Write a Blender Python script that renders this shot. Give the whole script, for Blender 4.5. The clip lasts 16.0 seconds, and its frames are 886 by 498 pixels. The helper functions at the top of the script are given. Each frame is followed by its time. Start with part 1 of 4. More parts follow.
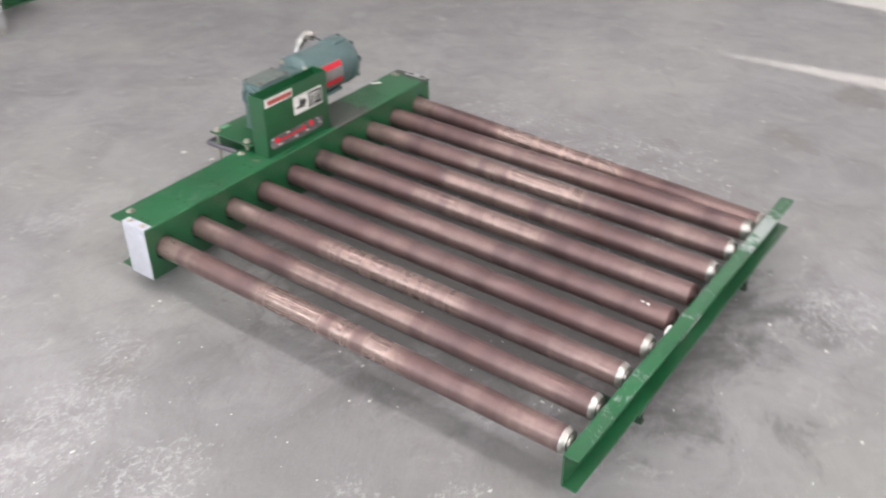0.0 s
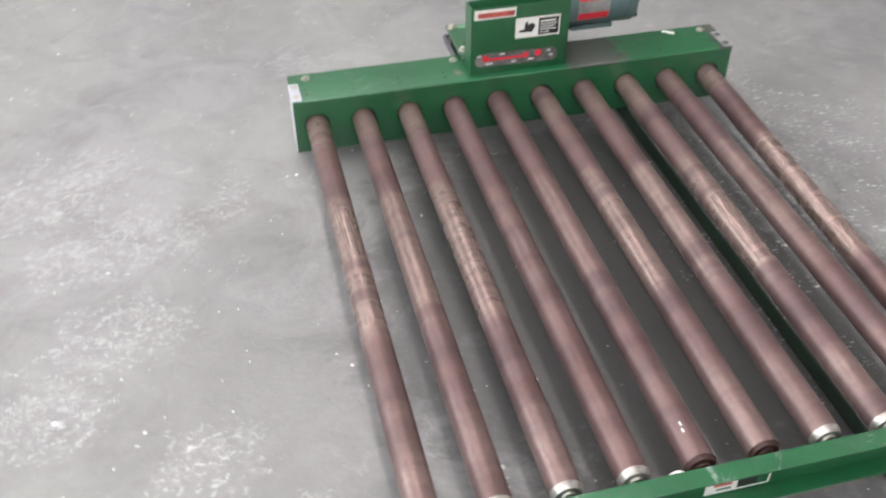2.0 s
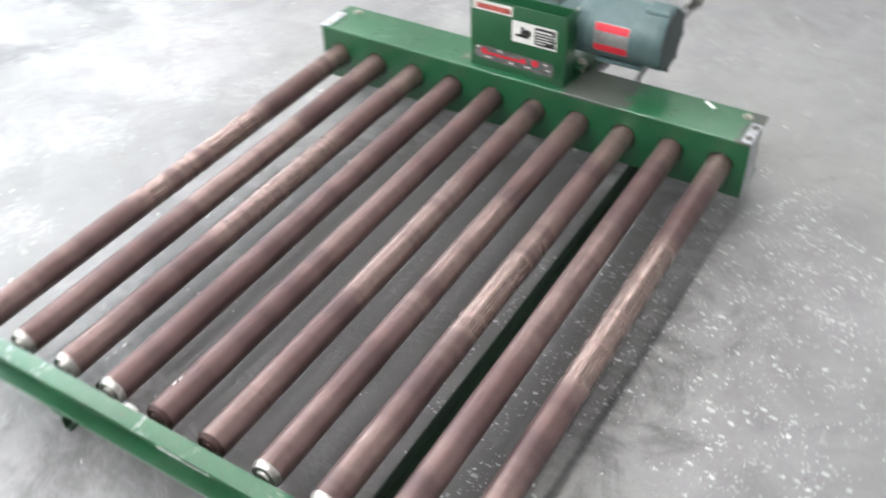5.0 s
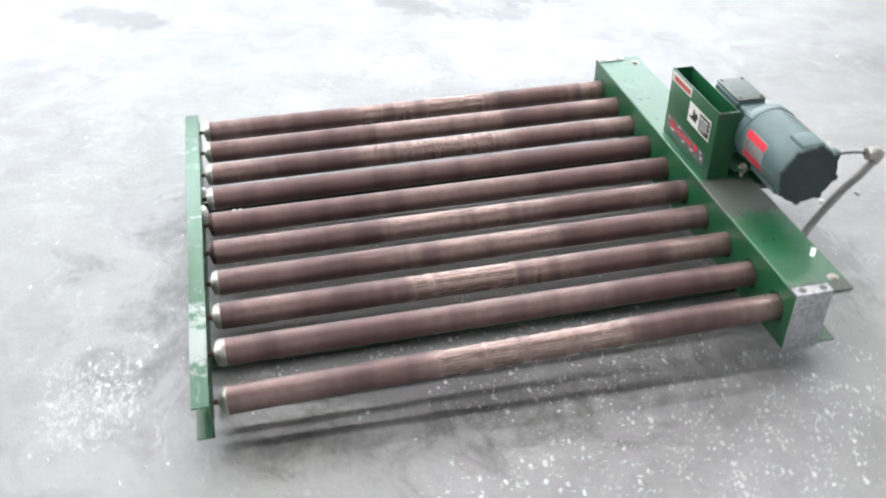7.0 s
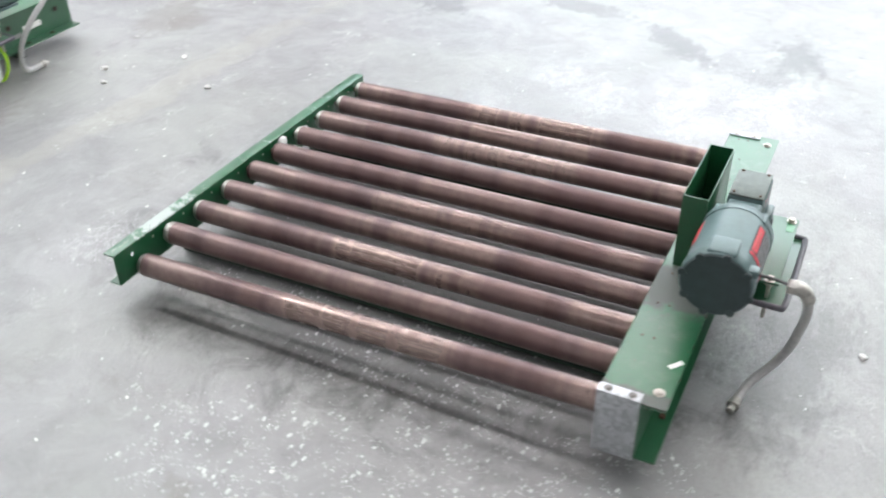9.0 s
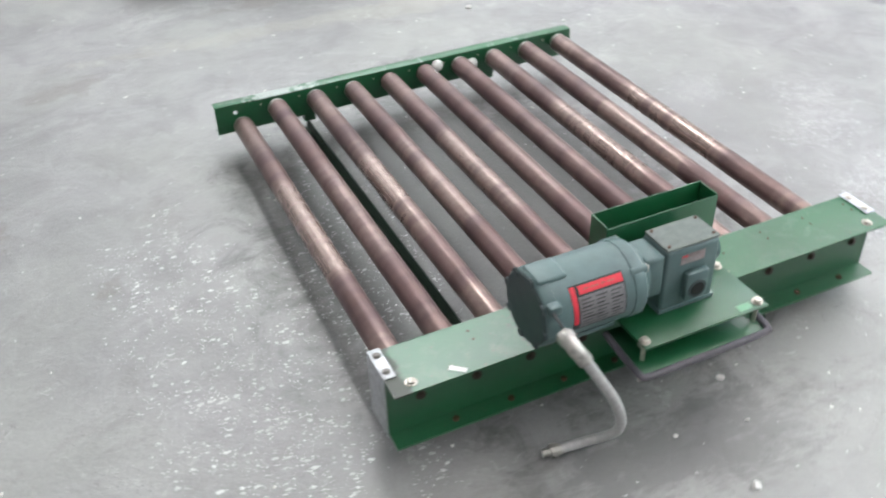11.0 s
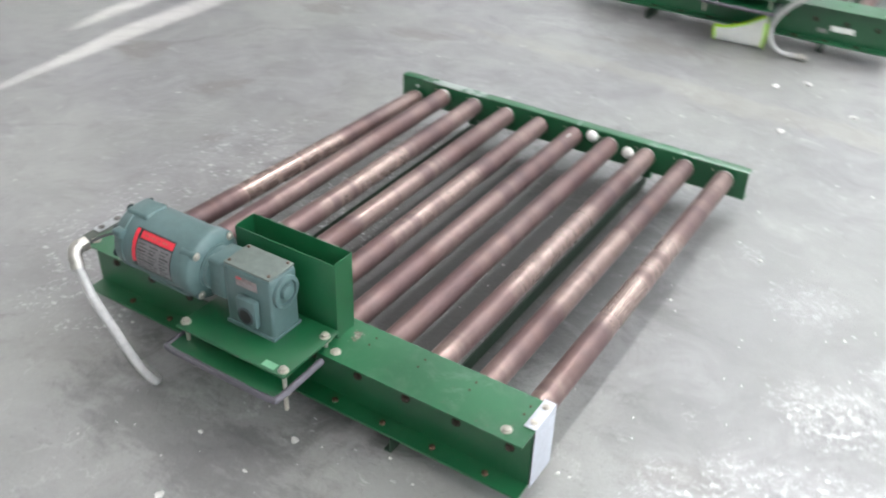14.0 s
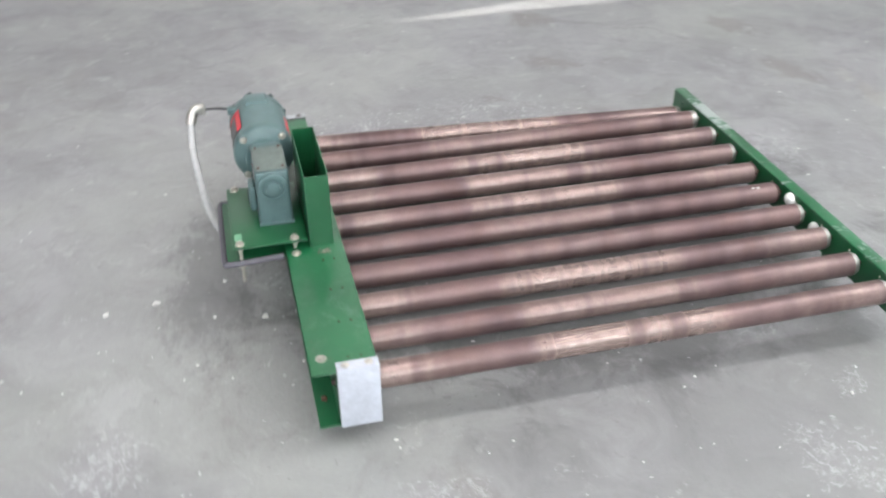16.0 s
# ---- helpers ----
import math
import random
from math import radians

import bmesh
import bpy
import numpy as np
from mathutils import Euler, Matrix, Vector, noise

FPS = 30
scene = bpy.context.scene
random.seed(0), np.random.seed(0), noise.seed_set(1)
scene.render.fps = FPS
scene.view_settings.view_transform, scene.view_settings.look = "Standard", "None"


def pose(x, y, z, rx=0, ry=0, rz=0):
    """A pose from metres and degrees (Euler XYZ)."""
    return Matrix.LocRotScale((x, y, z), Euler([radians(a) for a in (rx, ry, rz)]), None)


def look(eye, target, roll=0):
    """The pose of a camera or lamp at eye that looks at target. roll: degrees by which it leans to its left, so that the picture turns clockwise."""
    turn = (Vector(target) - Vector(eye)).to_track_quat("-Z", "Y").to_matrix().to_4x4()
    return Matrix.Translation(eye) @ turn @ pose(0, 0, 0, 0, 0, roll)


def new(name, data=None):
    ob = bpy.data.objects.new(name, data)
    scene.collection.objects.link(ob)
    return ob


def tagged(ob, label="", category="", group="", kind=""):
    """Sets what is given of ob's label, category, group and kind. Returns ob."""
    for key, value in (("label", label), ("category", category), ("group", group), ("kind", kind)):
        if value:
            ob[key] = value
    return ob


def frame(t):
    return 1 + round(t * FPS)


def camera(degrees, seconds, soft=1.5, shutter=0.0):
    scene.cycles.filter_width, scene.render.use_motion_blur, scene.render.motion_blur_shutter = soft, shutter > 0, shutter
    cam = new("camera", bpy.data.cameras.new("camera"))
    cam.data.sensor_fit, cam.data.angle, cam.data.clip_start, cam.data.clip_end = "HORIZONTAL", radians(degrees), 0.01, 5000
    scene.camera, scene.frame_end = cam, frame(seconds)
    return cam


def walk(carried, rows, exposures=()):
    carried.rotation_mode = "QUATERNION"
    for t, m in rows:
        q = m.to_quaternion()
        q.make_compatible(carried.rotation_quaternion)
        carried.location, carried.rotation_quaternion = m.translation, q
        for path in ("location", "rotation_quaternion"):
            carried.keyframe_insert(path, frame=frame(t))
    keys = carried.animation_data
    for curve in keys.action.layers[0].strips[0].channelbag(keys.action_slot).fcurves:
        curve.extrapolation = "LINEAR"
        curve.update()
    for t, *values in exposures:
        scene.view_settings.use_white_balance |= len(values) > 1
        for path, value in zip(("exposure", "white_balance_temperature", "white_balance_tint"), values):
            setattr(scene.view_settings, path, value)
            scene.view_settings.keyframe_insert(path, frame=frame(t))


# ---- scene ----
cam = camera(50.6, 16.0, 2.0, 0.65)
PATH = [
    (0, (2.775, 2.106, 1.684), (1.421, 1.11, 0.6), -0.3),
    (0.5, (2.512, 2.341, 1.678), (1.378, 1.09, 0.608), -1.4),
    (1, (2.179, 2.436, 1.68), (1.322, 1.014, 0.564), -0.5),
    (1.5, (1.908, 2.393, 1.667), (1.258, 0.895, 0.511), 1.2),
    (2, (1.563, 2.383, 1.677), (1.181, 0.908, 0.382), 0.6),
    (2.5, (1.297, 2.361, 1.682), (1.093, 0.885, 0.347), -0.6),
    (3, (1.042, 2.265, 1.691), (0.883, 0.892, 0.245), 1.0),
    (3.5, (0.717, 2.266, 1.653), (0.621, 0.864, 0.23), 0.2),
    (6, (-1.027, 1.828, 1.672), (0.3, 0.973, 0.444), 0.8),
    (6.5, (-1.287, 1.583, 1.688), (0.151, 0.95, 0.451), 0.6),
    (7, (-1.54, 1.257, 1.707), (0.024, 0.891, 0.516), 0.4),
    (7.5, (-1.615, 0.873, 1.71), (-0.009, 0.761, 0.525), 0.6),
    (8, (-1.66, 0.439, 1.666), (-0.036, 0.561, 0.504), 0.3),
    (8.5, (-1.661, 0.01, 1.693), (-0.075, 0.464, 0.563), 0.8),
    (9, (-1.531, -0.391, 1.694), (-0.058, 0.35, 0.561), -0.9),
    (9.5, (-1.343, -0.805, 1.654), (-0.011, 0.152, 0.508), -1.4),
    (12, (0.354, -1.643, 1.681), (0.534, -0.056, 0.478), -1.1),
    (12.5, (0.79, -1.692, 1.675), (0.743, -0.09, 0.479), -0.1),
    (13, (1.187, -1.648, 1.656), (0.761, -0.058, 0.519), -1.7),
    (13.5, (1.573, -1.549, 1.663), (0.968, -0.035, 0.505), -0.3),
    (14, (1.997, -1.453, 1.672), (1.119, -0.037, 0.565), 1.4),
    (14.5, (2.324, -1.212, 1.639), (1.147, -0.029, 0.537), -0.7),
    (15, (2.61, -0.924, 1.64), (1.277, 0.064, 0.523), -0.7),
    (15.5, (2.887, -0.615, 1.651), (1.353, 0.086, 0.575), -1.0),
    (16, (3.069, -0.252, 1.632), (1.436, 0.147, 0.548), -0.7),
]
EXPOSURES = [(0, 1.61, 6640, 15), (1.5, 1.66, 6600, 13), (2.5, 1.68, 6520, 12), (3.7, 1.84, 6440, 11), (5.8, 1.91, 6330, 9), (7.5, 1.81, 6300, 9), (9.7, 1.74, 6320, 9), (11.8, 1.70, 6330, 8), (13.5, 1.74, 6340, 8), (14.5, 1.80, 6330, 8), (16, 1.74, 6320, 9)]
walk(cam, [(t, look(eye, target, roll)) for t, eye, target, roll in PATH], EXPOSURES)

# ---- light ----
world = bpy.data.worlds.new("sky")
scene.world = world
world.use_nodes = True
wn = world.node_tree.nodes
sky = wn.new("ShaderNodeTexSky")
sky.sky_type, sky.sun_disc = "NISHITA", False
SUN_UP, SUN_TURN = 20.0, 0.0
sky.sun_elevation, sky.sun_rotation = radians(SUN_UP), radians(SUN_TURN)
wn["Background"].inputs["Strength"].default_value = 0.12
world.node_tree.links.new(sky.outputs["Color"], wn["Background"].inputs["Color"])

sun = new("sun", bpy.data.lights.new("sun", "SUN"))
sun.data.energy, sun.data.angle, sun.data.color = 5.0, radians(0.5), (1.0, 0.95, 0.87)
sun.matrix_world = look((0, 20 * math.cos(radians(SUN_UP)), 20 * math.sin(radians(SUN_UP))), (0, 0, 0))


def strip_lamp(x, y, z, sx, sy, watts, color=(1.0, 0.945, 0.95)):
    """A ceiling tube fitting that shines down."""
    lamp = new("ceiling_tube", bpy.data.lights.new("ceiling_tube", "AREA"))
    lamp.data.shape, lamp.data.size, lamp.data.size_y = "RECTANGLE", sx, sy
    lamp.data.energy, lamp.data.color = watts, color
    lamp.matrix_world = pose(x, y, z)
    return lamp


# unbroken rows of tubes run along the hall
for lx, watts in ((-8.2, 38), (-6.2, 20), (-3.8, 13), (-1.2, 8), (1.25, 84), (3.7, 66), (6.2, 98), (8.7, 112)):
    strip_lamp(lx, 0.4, 5.7, 0.16, 11.8, watts * 0.93)

# daylight in the high band of windows of the east wall
window_light = new("window_daylight", bpy.data.lights.new("window_daylight", "AREA"))
window_light.data.shape, window_light.data.size, window_light.data.size_y = "RECTANGLE", 15.0, 2.6
window_light.data.energy, window_light.data.color = 250, (0.92, 0.99, 0.97)
window_light.matrix_world = look((10.9, -2.0, 4.2), (0.0, -2.0, 1.5))

# an unseen frosted band in the north wall, added for light from that side
north_light = new("window_daylight", bpy.data.lights.new("window_daylight", "AREA"))
north_light.data.shape, north_light.data.size, north_light.data.size_y = "RECTANGLE", 12.0, 2.0
north_light.data.energy, north_light.data.color = 65, (0.95, 0.98, 1.0)
north_light.matrix_world = look((1.5, 7.9, 4.5), (1.5, 0.0, 0.5))

# translucent rooflights over the two far ends of the hall
for rx, ry, sx, sy, watts in ((2.1, 6.0, 3.2, 2.4, 72), (0.6, -6.0, 3.6, 0.45, 16)):
    rooflight = strip_lamp(rx, ry, 6.2, sx, sy, watts, (0.95, 1.0, 0.98))
    rooflight.name = rooflight.data.name = "rooflight_daylight"


# ---- materials ----
def material(name):
    m = bpy.data.materials.new(name)
    m.use_nodes = True
    return m, m.node_tree.nodes, m.node_tree.links, m.node_tree.nodes["Principled BSDF"]


def node(nodes, kind, **values):
    n = nodes.new(kind)
    for key, value in values.items():
        if key in n.inputs:
            n.inputs[key].default_value = value
    return n


def noise_tex(nodes, links, scale, detail=4.0, rough=0.6, vector=None, distort=0.0):
    n = node(nodes, "ShaderNodeTexNoise", Scale=scale, Detail=detail, Roughness=rough, Distortion=distort)
    if vector is not None:
        links.new(vector, n.inputs["Vector"])
    return n.outputs["Fac"]


def ramp(nodes, links, fac, stops):
    r = nodes.new("ShaderNodeValToRGB")
    while len(r.color_ramp.elements) < len(stops):
        r.color_ramp.elements.new(0.5)
    for e, (at, c) in zip(r.color_ramp.elements, stops):
        e.position, e.color = at, (c, c, c, 1) if isinstance(c, (int, float)) else (*c, 1)
    links.new(fac, r.inputs["Fac"])
    return r.outputs["Color"]


def mix(nodes, links, fac, a, b, blend="MIX"):
    m = nodes.new("ShaderNodeMix")
    m.data_type, m.blend_type = "RGBA", blend
    for socket, value in ((m.inputs[0], fac), (m.inputs[6], a), (m.inputs[7], b)):
        if isinstance(value, bpy.types.NodeSocket):
            links.new(value, socket)
        elif isinstance(value, (int, float)):
            socket.default_value = value
        else:
            socket.default_value = (*value, 1)
    return m.outputs[2]


def calc(nodes, links, op, a, b=0.0, c=0.0, clamp=False):
    m = nodes.new("ShaderNodeMath")
    m.operation, m.use_clamp = op, clamp
    for socket, value in zip(m.inputs, (a, b, c)):
        if isinstance(value, bpy.types.NodeSocket):
            links.new(value, socket)
        else:
            socket.default_value = value
    return m.outputs[0]


def bump(nodes, links, bsdf, height, strength, distance):
    b = node(nodes, "ShaderNodeBump", Strength=strength, Distance=distance)
    links.new(height, b.inputs["Height"])
    links.new(b.outputs["Normal"], bsdf.inputs["Normal"])


def coords(nodes, which="Object"):
    return nodes.new("ShaderNodeTexCoord").outputs[which]


def plain(name, color, rough=0.5, metal=0.0, vary=0.12, scale=30.0, relief=0.05):
    """A surface of one paint or stuff, with fine grain and large faint stains."""
    m, n, l, b = material(name)
    at = coords(n)
    fine = noise_tex(n, l, scale, 6, 0.65, at)
    wide = noise_tex(n, l, scale * 0.12, 4, 0.6, at)
    both = calc(n, l, "ADD", calc(n, l, "MULTIPLY", fine, 0.5), calc(n, l, "MULTIPLY", wide, 0.5))
    dark = tuple(v * (1 - vary * 1.6) for v in color)
    light = tuple(min(1.0, v * (1 + vary)) for v in color)
    l.new(mix(n, l, ramp(n, l, both, ((0.3, 0.0), (0.7, 1.0))), dark, light), b.inputs["Base Color"])
    l.new(ramp(n, l, wide, ((0.3, max(0.05, rough - 0.1)), (0.7, min(1.0, rough + 0.1)))), b.inputs["Roughness"])
    b.inputs["Metallic"].default_value = metal
    bump(n, l, b, fine, relief, 0.001)
    return m


def green_paint(name, dusty=0.05, chips=0.0, grime_at=None, scraped_to=None, chipped_at=None):
    """Machine green enamel, dusty, with scratches down to primer; grime_at: the stretch of x with oily dust."""
    m, n, l, b = material(name)
    at = coords(n)
    fine = noise_tex(n, l, 60, 6, 0.65, at)
    wide = noise_tex(n, l, 5, 5, 0.6, at)
    # low-dust copy, mostly upright sheets: darker base puts their shade into the colour
    old, fresh = ((0.006, 0.080, 0.028), (0.010, 0.118, 0.042)) if dusty > 0.1 else ((0.004, 0.062, 0.021), (0.007, 0.094, 0.032))
    base = mix(n, l, ramp(n, l, wide, ((0.3, 0.0), (0.7, 1.0))), old, fresh)
    dust = ramp(n, l, noise_tex(n, l, 18, 8, 0.7, at, 0.6), ((0.5, 0.0), (0.78, 1.0)))
    base = mix(n, l, calc(n, l, "MULTIPLY", dust, dusty), base, (0.25, 0.3, 0.26))
    specks = ramp(n, l, noise_tex(n, l, 95, 3, 0.5, at), ((0.70 - 0.06 * chips, 0.0), (0.74 - 0.06 * chips, 1.0)))
    base = mix(n, l, calc(n, l, "MULTIPLY", specks, 0.5), base, (0.09, 0.06, 0.045))
    if scraped_to or chipped_at:
        place = n.new("ShaderNodeSeparateXYZ")
        l.new(at, place.inputs[0])
    if chips:
        worn = noise_tex(n, l, 7, 6, 0.72, at, 0.5)
        if scraped_to:
            worn = calc(n, l, "ADD", worn, ramp(n, l, place.outputs[0], ((scraped_to * 0.7, 0.12), (scraped_to, 0.0))))
        patch = ramp(n, l, worn, ((0.60 - 0.04 * chips, 0.0), (0.68 - 0.04 * chips, 1.0)))
        base = mix(n, l, calc(n, l, "MULTIPLY", patch, min(0.85, 0.9 * chips)), base, (0.46, 0.50, 0.49))
    if chipped_at:
        near = calc(n, l, "MAXIMUM", *[calc(n, l, "DIVIDE", calc(n, l, "ABSOLUTE", calc(n, l, "SUBTRACT", place.outputs[k], chipped_at[k])), chipped_at[2]) for k in (0, 1)])
        near = calc(n, l, "ADD", near, calc(n, l, "MULTIPLY", noise_tex(n, l, 42, 5, 0.7, at), 1.6))
        bared = mix(n, l, ramp(n, l, noise_tex(n, l, 80, 4, 0.6, at), ((0.45, 0.0), (0.58, 1.0))), (0.10, 0.065, 0.045), (0.27, 0.26, 0.22))
        base = mix(n, l, ramp(n, l, near, ((0.98, 0.9), (1.12, 0.0))), base, bared)
    rough = ramp(n, l, calc(n, l, "ADD", calc(n, l, "MULTIPLY", dust, 0.5), wide), ((0.3, 0.31), (1.0, 0.37)) if grime_at else ((0.3, 0.32), (1.0, 0.42)))
    if grime_at:
        sep = n.new("ShaderNodeSeparateXYZ")
        l.new(at, sep.inputs[0])
        off = calc(n, l, "ABSOLUTE", calc(n, l, "SUBTRACT", sep.outputs[0], grime_at[0]))
        edge = calc(n, l, "ADD", calc(n, l, "DIVIDE", off, grime_at[1]), calc(n, l, "MULTIPLY", noise_tex(n, l, 22, 5, 0.7, at), 0.9))
        corner = calc(n, l, "ADD", calc(n, l, "DIVIDE", sep.outputs[0], 0.085), calc(n, l, "MULTIPLY", noise_tex(n, l, 26, 5, 0.7, at), 0.9))
        edge = calc(n, l, "MINIMUM", edge, corner)
        mask = ramp(n, l, edge, ((0.85, 1.0), (1.35, 0.0)))
        base = mix(n, l, calc(n, l, "MULTIPLY", mask, 0.85), base, (0.062, 0.06, 0.055))
        rough = mix(n, l, mask, rough, (0.62, 0.62, 0.62))
    l.new(base, b.inputs["Base Color"])
    l.new(rough, b.inputs["Roughness"])
    b.inputs["Specular IOR Level"].default_value = 0.9
    bump(n, l, b, fine, 0.05, 0.001)
    return m


def roller_steel():
    """Brown rusted pipe, polished to copper-tinted bands where loads have run; the object's colour tells how worn it is."""
    m, n, l, b = material("rusted_roller_steel")
    at = coords(n)
    info = n.new("ShaderNodeObjectInfo")
    worn = n.new("ShaderNodeSeparateColor")
    l.new(info.outputs["Color"], worn.inputs[0])
    sep = n.new("ShaderNodeSeparateXYZ")
    l.new(at, sep.inputs[0])
    shift = calc(n, l, "MULTIPLY", info.outputs["Random"], 60.0)
    y = calc(n, l, "MULTIPLY_ADD", info.outputs["Random"], 0.07, sep.outputs[1])
    moved = n.new("ShaderNodeVectorMath")
    moved.operation = "ADD"
    l.new(at, moved.inputs[0])
    apart = n.new("ShaderNodeCombineXYZ")
    for k in range(3):
        l.new(shift, apart.inputs[k])
    l.new(apart.outputs[0], moved.inputs[1])
    frayed = calc(n, l, "MULTIPLY_ADD", noise_tex(n, l, 20, 4, 0.6, moved.outputs[0], 0.3), 0.10, calc(n, l, "SUBTRACT", y, 0.05))
    bands = ramp(n, l, calc(n, l, "DIVIDE", frayed, 1.45),
                 ((0.0, 0.72), (0.155, 0.75), (0.200, 0.22), (0.335, 0.16), (0.378, 1.0), (0.675, 0.95), (0.728, 0.18), (0.850, 0.18), (0.890, 0.5)))
    ring = n.new("ShaderNodeCombineXYZ")
    l.new(calc(n, l, "MULTIPLY", y, 11.0), ring.inputs[0])
    l.new(shift, ring.inputs[1])
    slow = noise_tex(n, l, 1.0, 2, 0.55, ring.outputs[0])
    rings = ramp(n, l, slow, ((0.36, 0.34), (0.48, 0.9), (0.60, 1.0)))
    line = n.new("ShaderNodeCombineXYZ")
    l.new(calc(n, l, "MULTIPLY", y, 42.0), line.inputs[0])
    l.new(shift, line.inputs[1])
    cuts = ramp(n, l, noise_tex(n, l, 1.0, 1, 0.5, line.outputs[0]), ((0.24, 0.65), (0.30, 1.0)))
    patch = ramp(n, l, noise_tex(n, l, 15, 5, 0.60, moved.outputs[0], 0.3), ((0.32, 0.72), (0.54, 0.96)))
    # scratches drawn out along the pipe
    drawn = n.new("ShaderNodeMapping")
    drawn.inputs["Scale"].default_value = (1.0, 0.03, 1.0)
    l.new(moved.outputs[0], drawn.inputs["Vector"])
    scored = noise_tex(n, l, 260, 4, 0.65, drawn.outputs[0])
    wear = calc(n, l, "MULTIPLY", calc(n, l, "MULTIPLY", bands, calc(n, l, "MULTIPLY", rings, cuts)), calc(n, l, "MULTIPLY", patch, worn.outputs[0]), clamp=True)
    wear = calc(n, l, "MULTIPLY", wear, ramp(n, l, scored, ((0.36, 0.78), (0.52, 1.0))))
    fine = noise_tex(n, l, 240, 5, 0.7, at)
    tone = ramp(n, l, slow, ((0.35, 0.0), (0.65, 1.0)))
    rust = mix(n, l, tone, (0.098, 0.060, 0.063), (0.148, 0.089, 0.088))
    rust = mix(n, l, ramp(n, l, noise_tex(n, l, 9, 6, 0.68, moved.outputs[0], 0.5), ((0.45, 0.0), (0.75, 0.6))), rust, (0.150, 0.080, 0.066))
    rust = mix(n, l, calc(n, l, "MULTIPLY", ramp(n, l, fine, ((0.45, 0.0), (0.7, 1.0))), 0.3), rust, (0.062, 0.04, 0.038))
    bare = mix(n, l, ramp(n, l, noise_tex(n, l, 45, 4, 0.65, at), ((0.38, 0.0), (0.62, 1.0))), (0.29, 0.212, 0.187), (0.365, 0.282, 0.247))
    l.new(mix(n, l, wear, rust, bare), b.inputs["Base Color"])
    l.new(calc(n, l, "ADD", ramp(n, l, wear, ((0.0, 0.46), (0.7, 0.24))), calc(n, l, "MULTIPLY", scored, 0.06)), b.inputs["Roughness"])
    l.new(ramp(n, l, wear, ((0.0, 0.45), (1.0, 0.60))), b.inputs["Metallic"])
    bump(n, l, b, fine, 0.10, 0.0008)
    return m


def galvanised(name, color=(0.52, 0.54, 0.56), metal=0.75, rough=0.42, spangle=0.35, deep=0.68):
    m, n, l, b = material(name)
    at = coords(n)
    cells = node(n, "ShaderNodeTexVoronoi", Scale=90.0)
    l.new(at, cells.inputs["Vector"])
    hue = n.new("ShaderNodeSeparateColor")
    l.new(cells.outputs["Color"], hue.inputs[0])
    streak = noise_tex(n, l, 14, 6, 0.7, at, 0.5)
    tone = calc(n, l, "ADD", calc(n, l, "MULTIPLY", hue.outputs[0], spangle), calc(n, l, "MULTIPLY", streak, 1.0 - spangle))
    dark = tuple(v * deep for v in color)
    l.new(mix(n, l, ramp(n, l, tone, ((0.3, 0.0), (0.65, 1.0))), dark, color), b.inputs["Base Color"])
    l.new(ramp(n, l, streak, ((0.35, rough - 0.1), (0.7, rough + 0.15))), b.inputs["Roughness"])
    b.inputs["Metallic"].default_value = metal
    bump(n, l, b, streak, 0.05, 0.001)
    return m


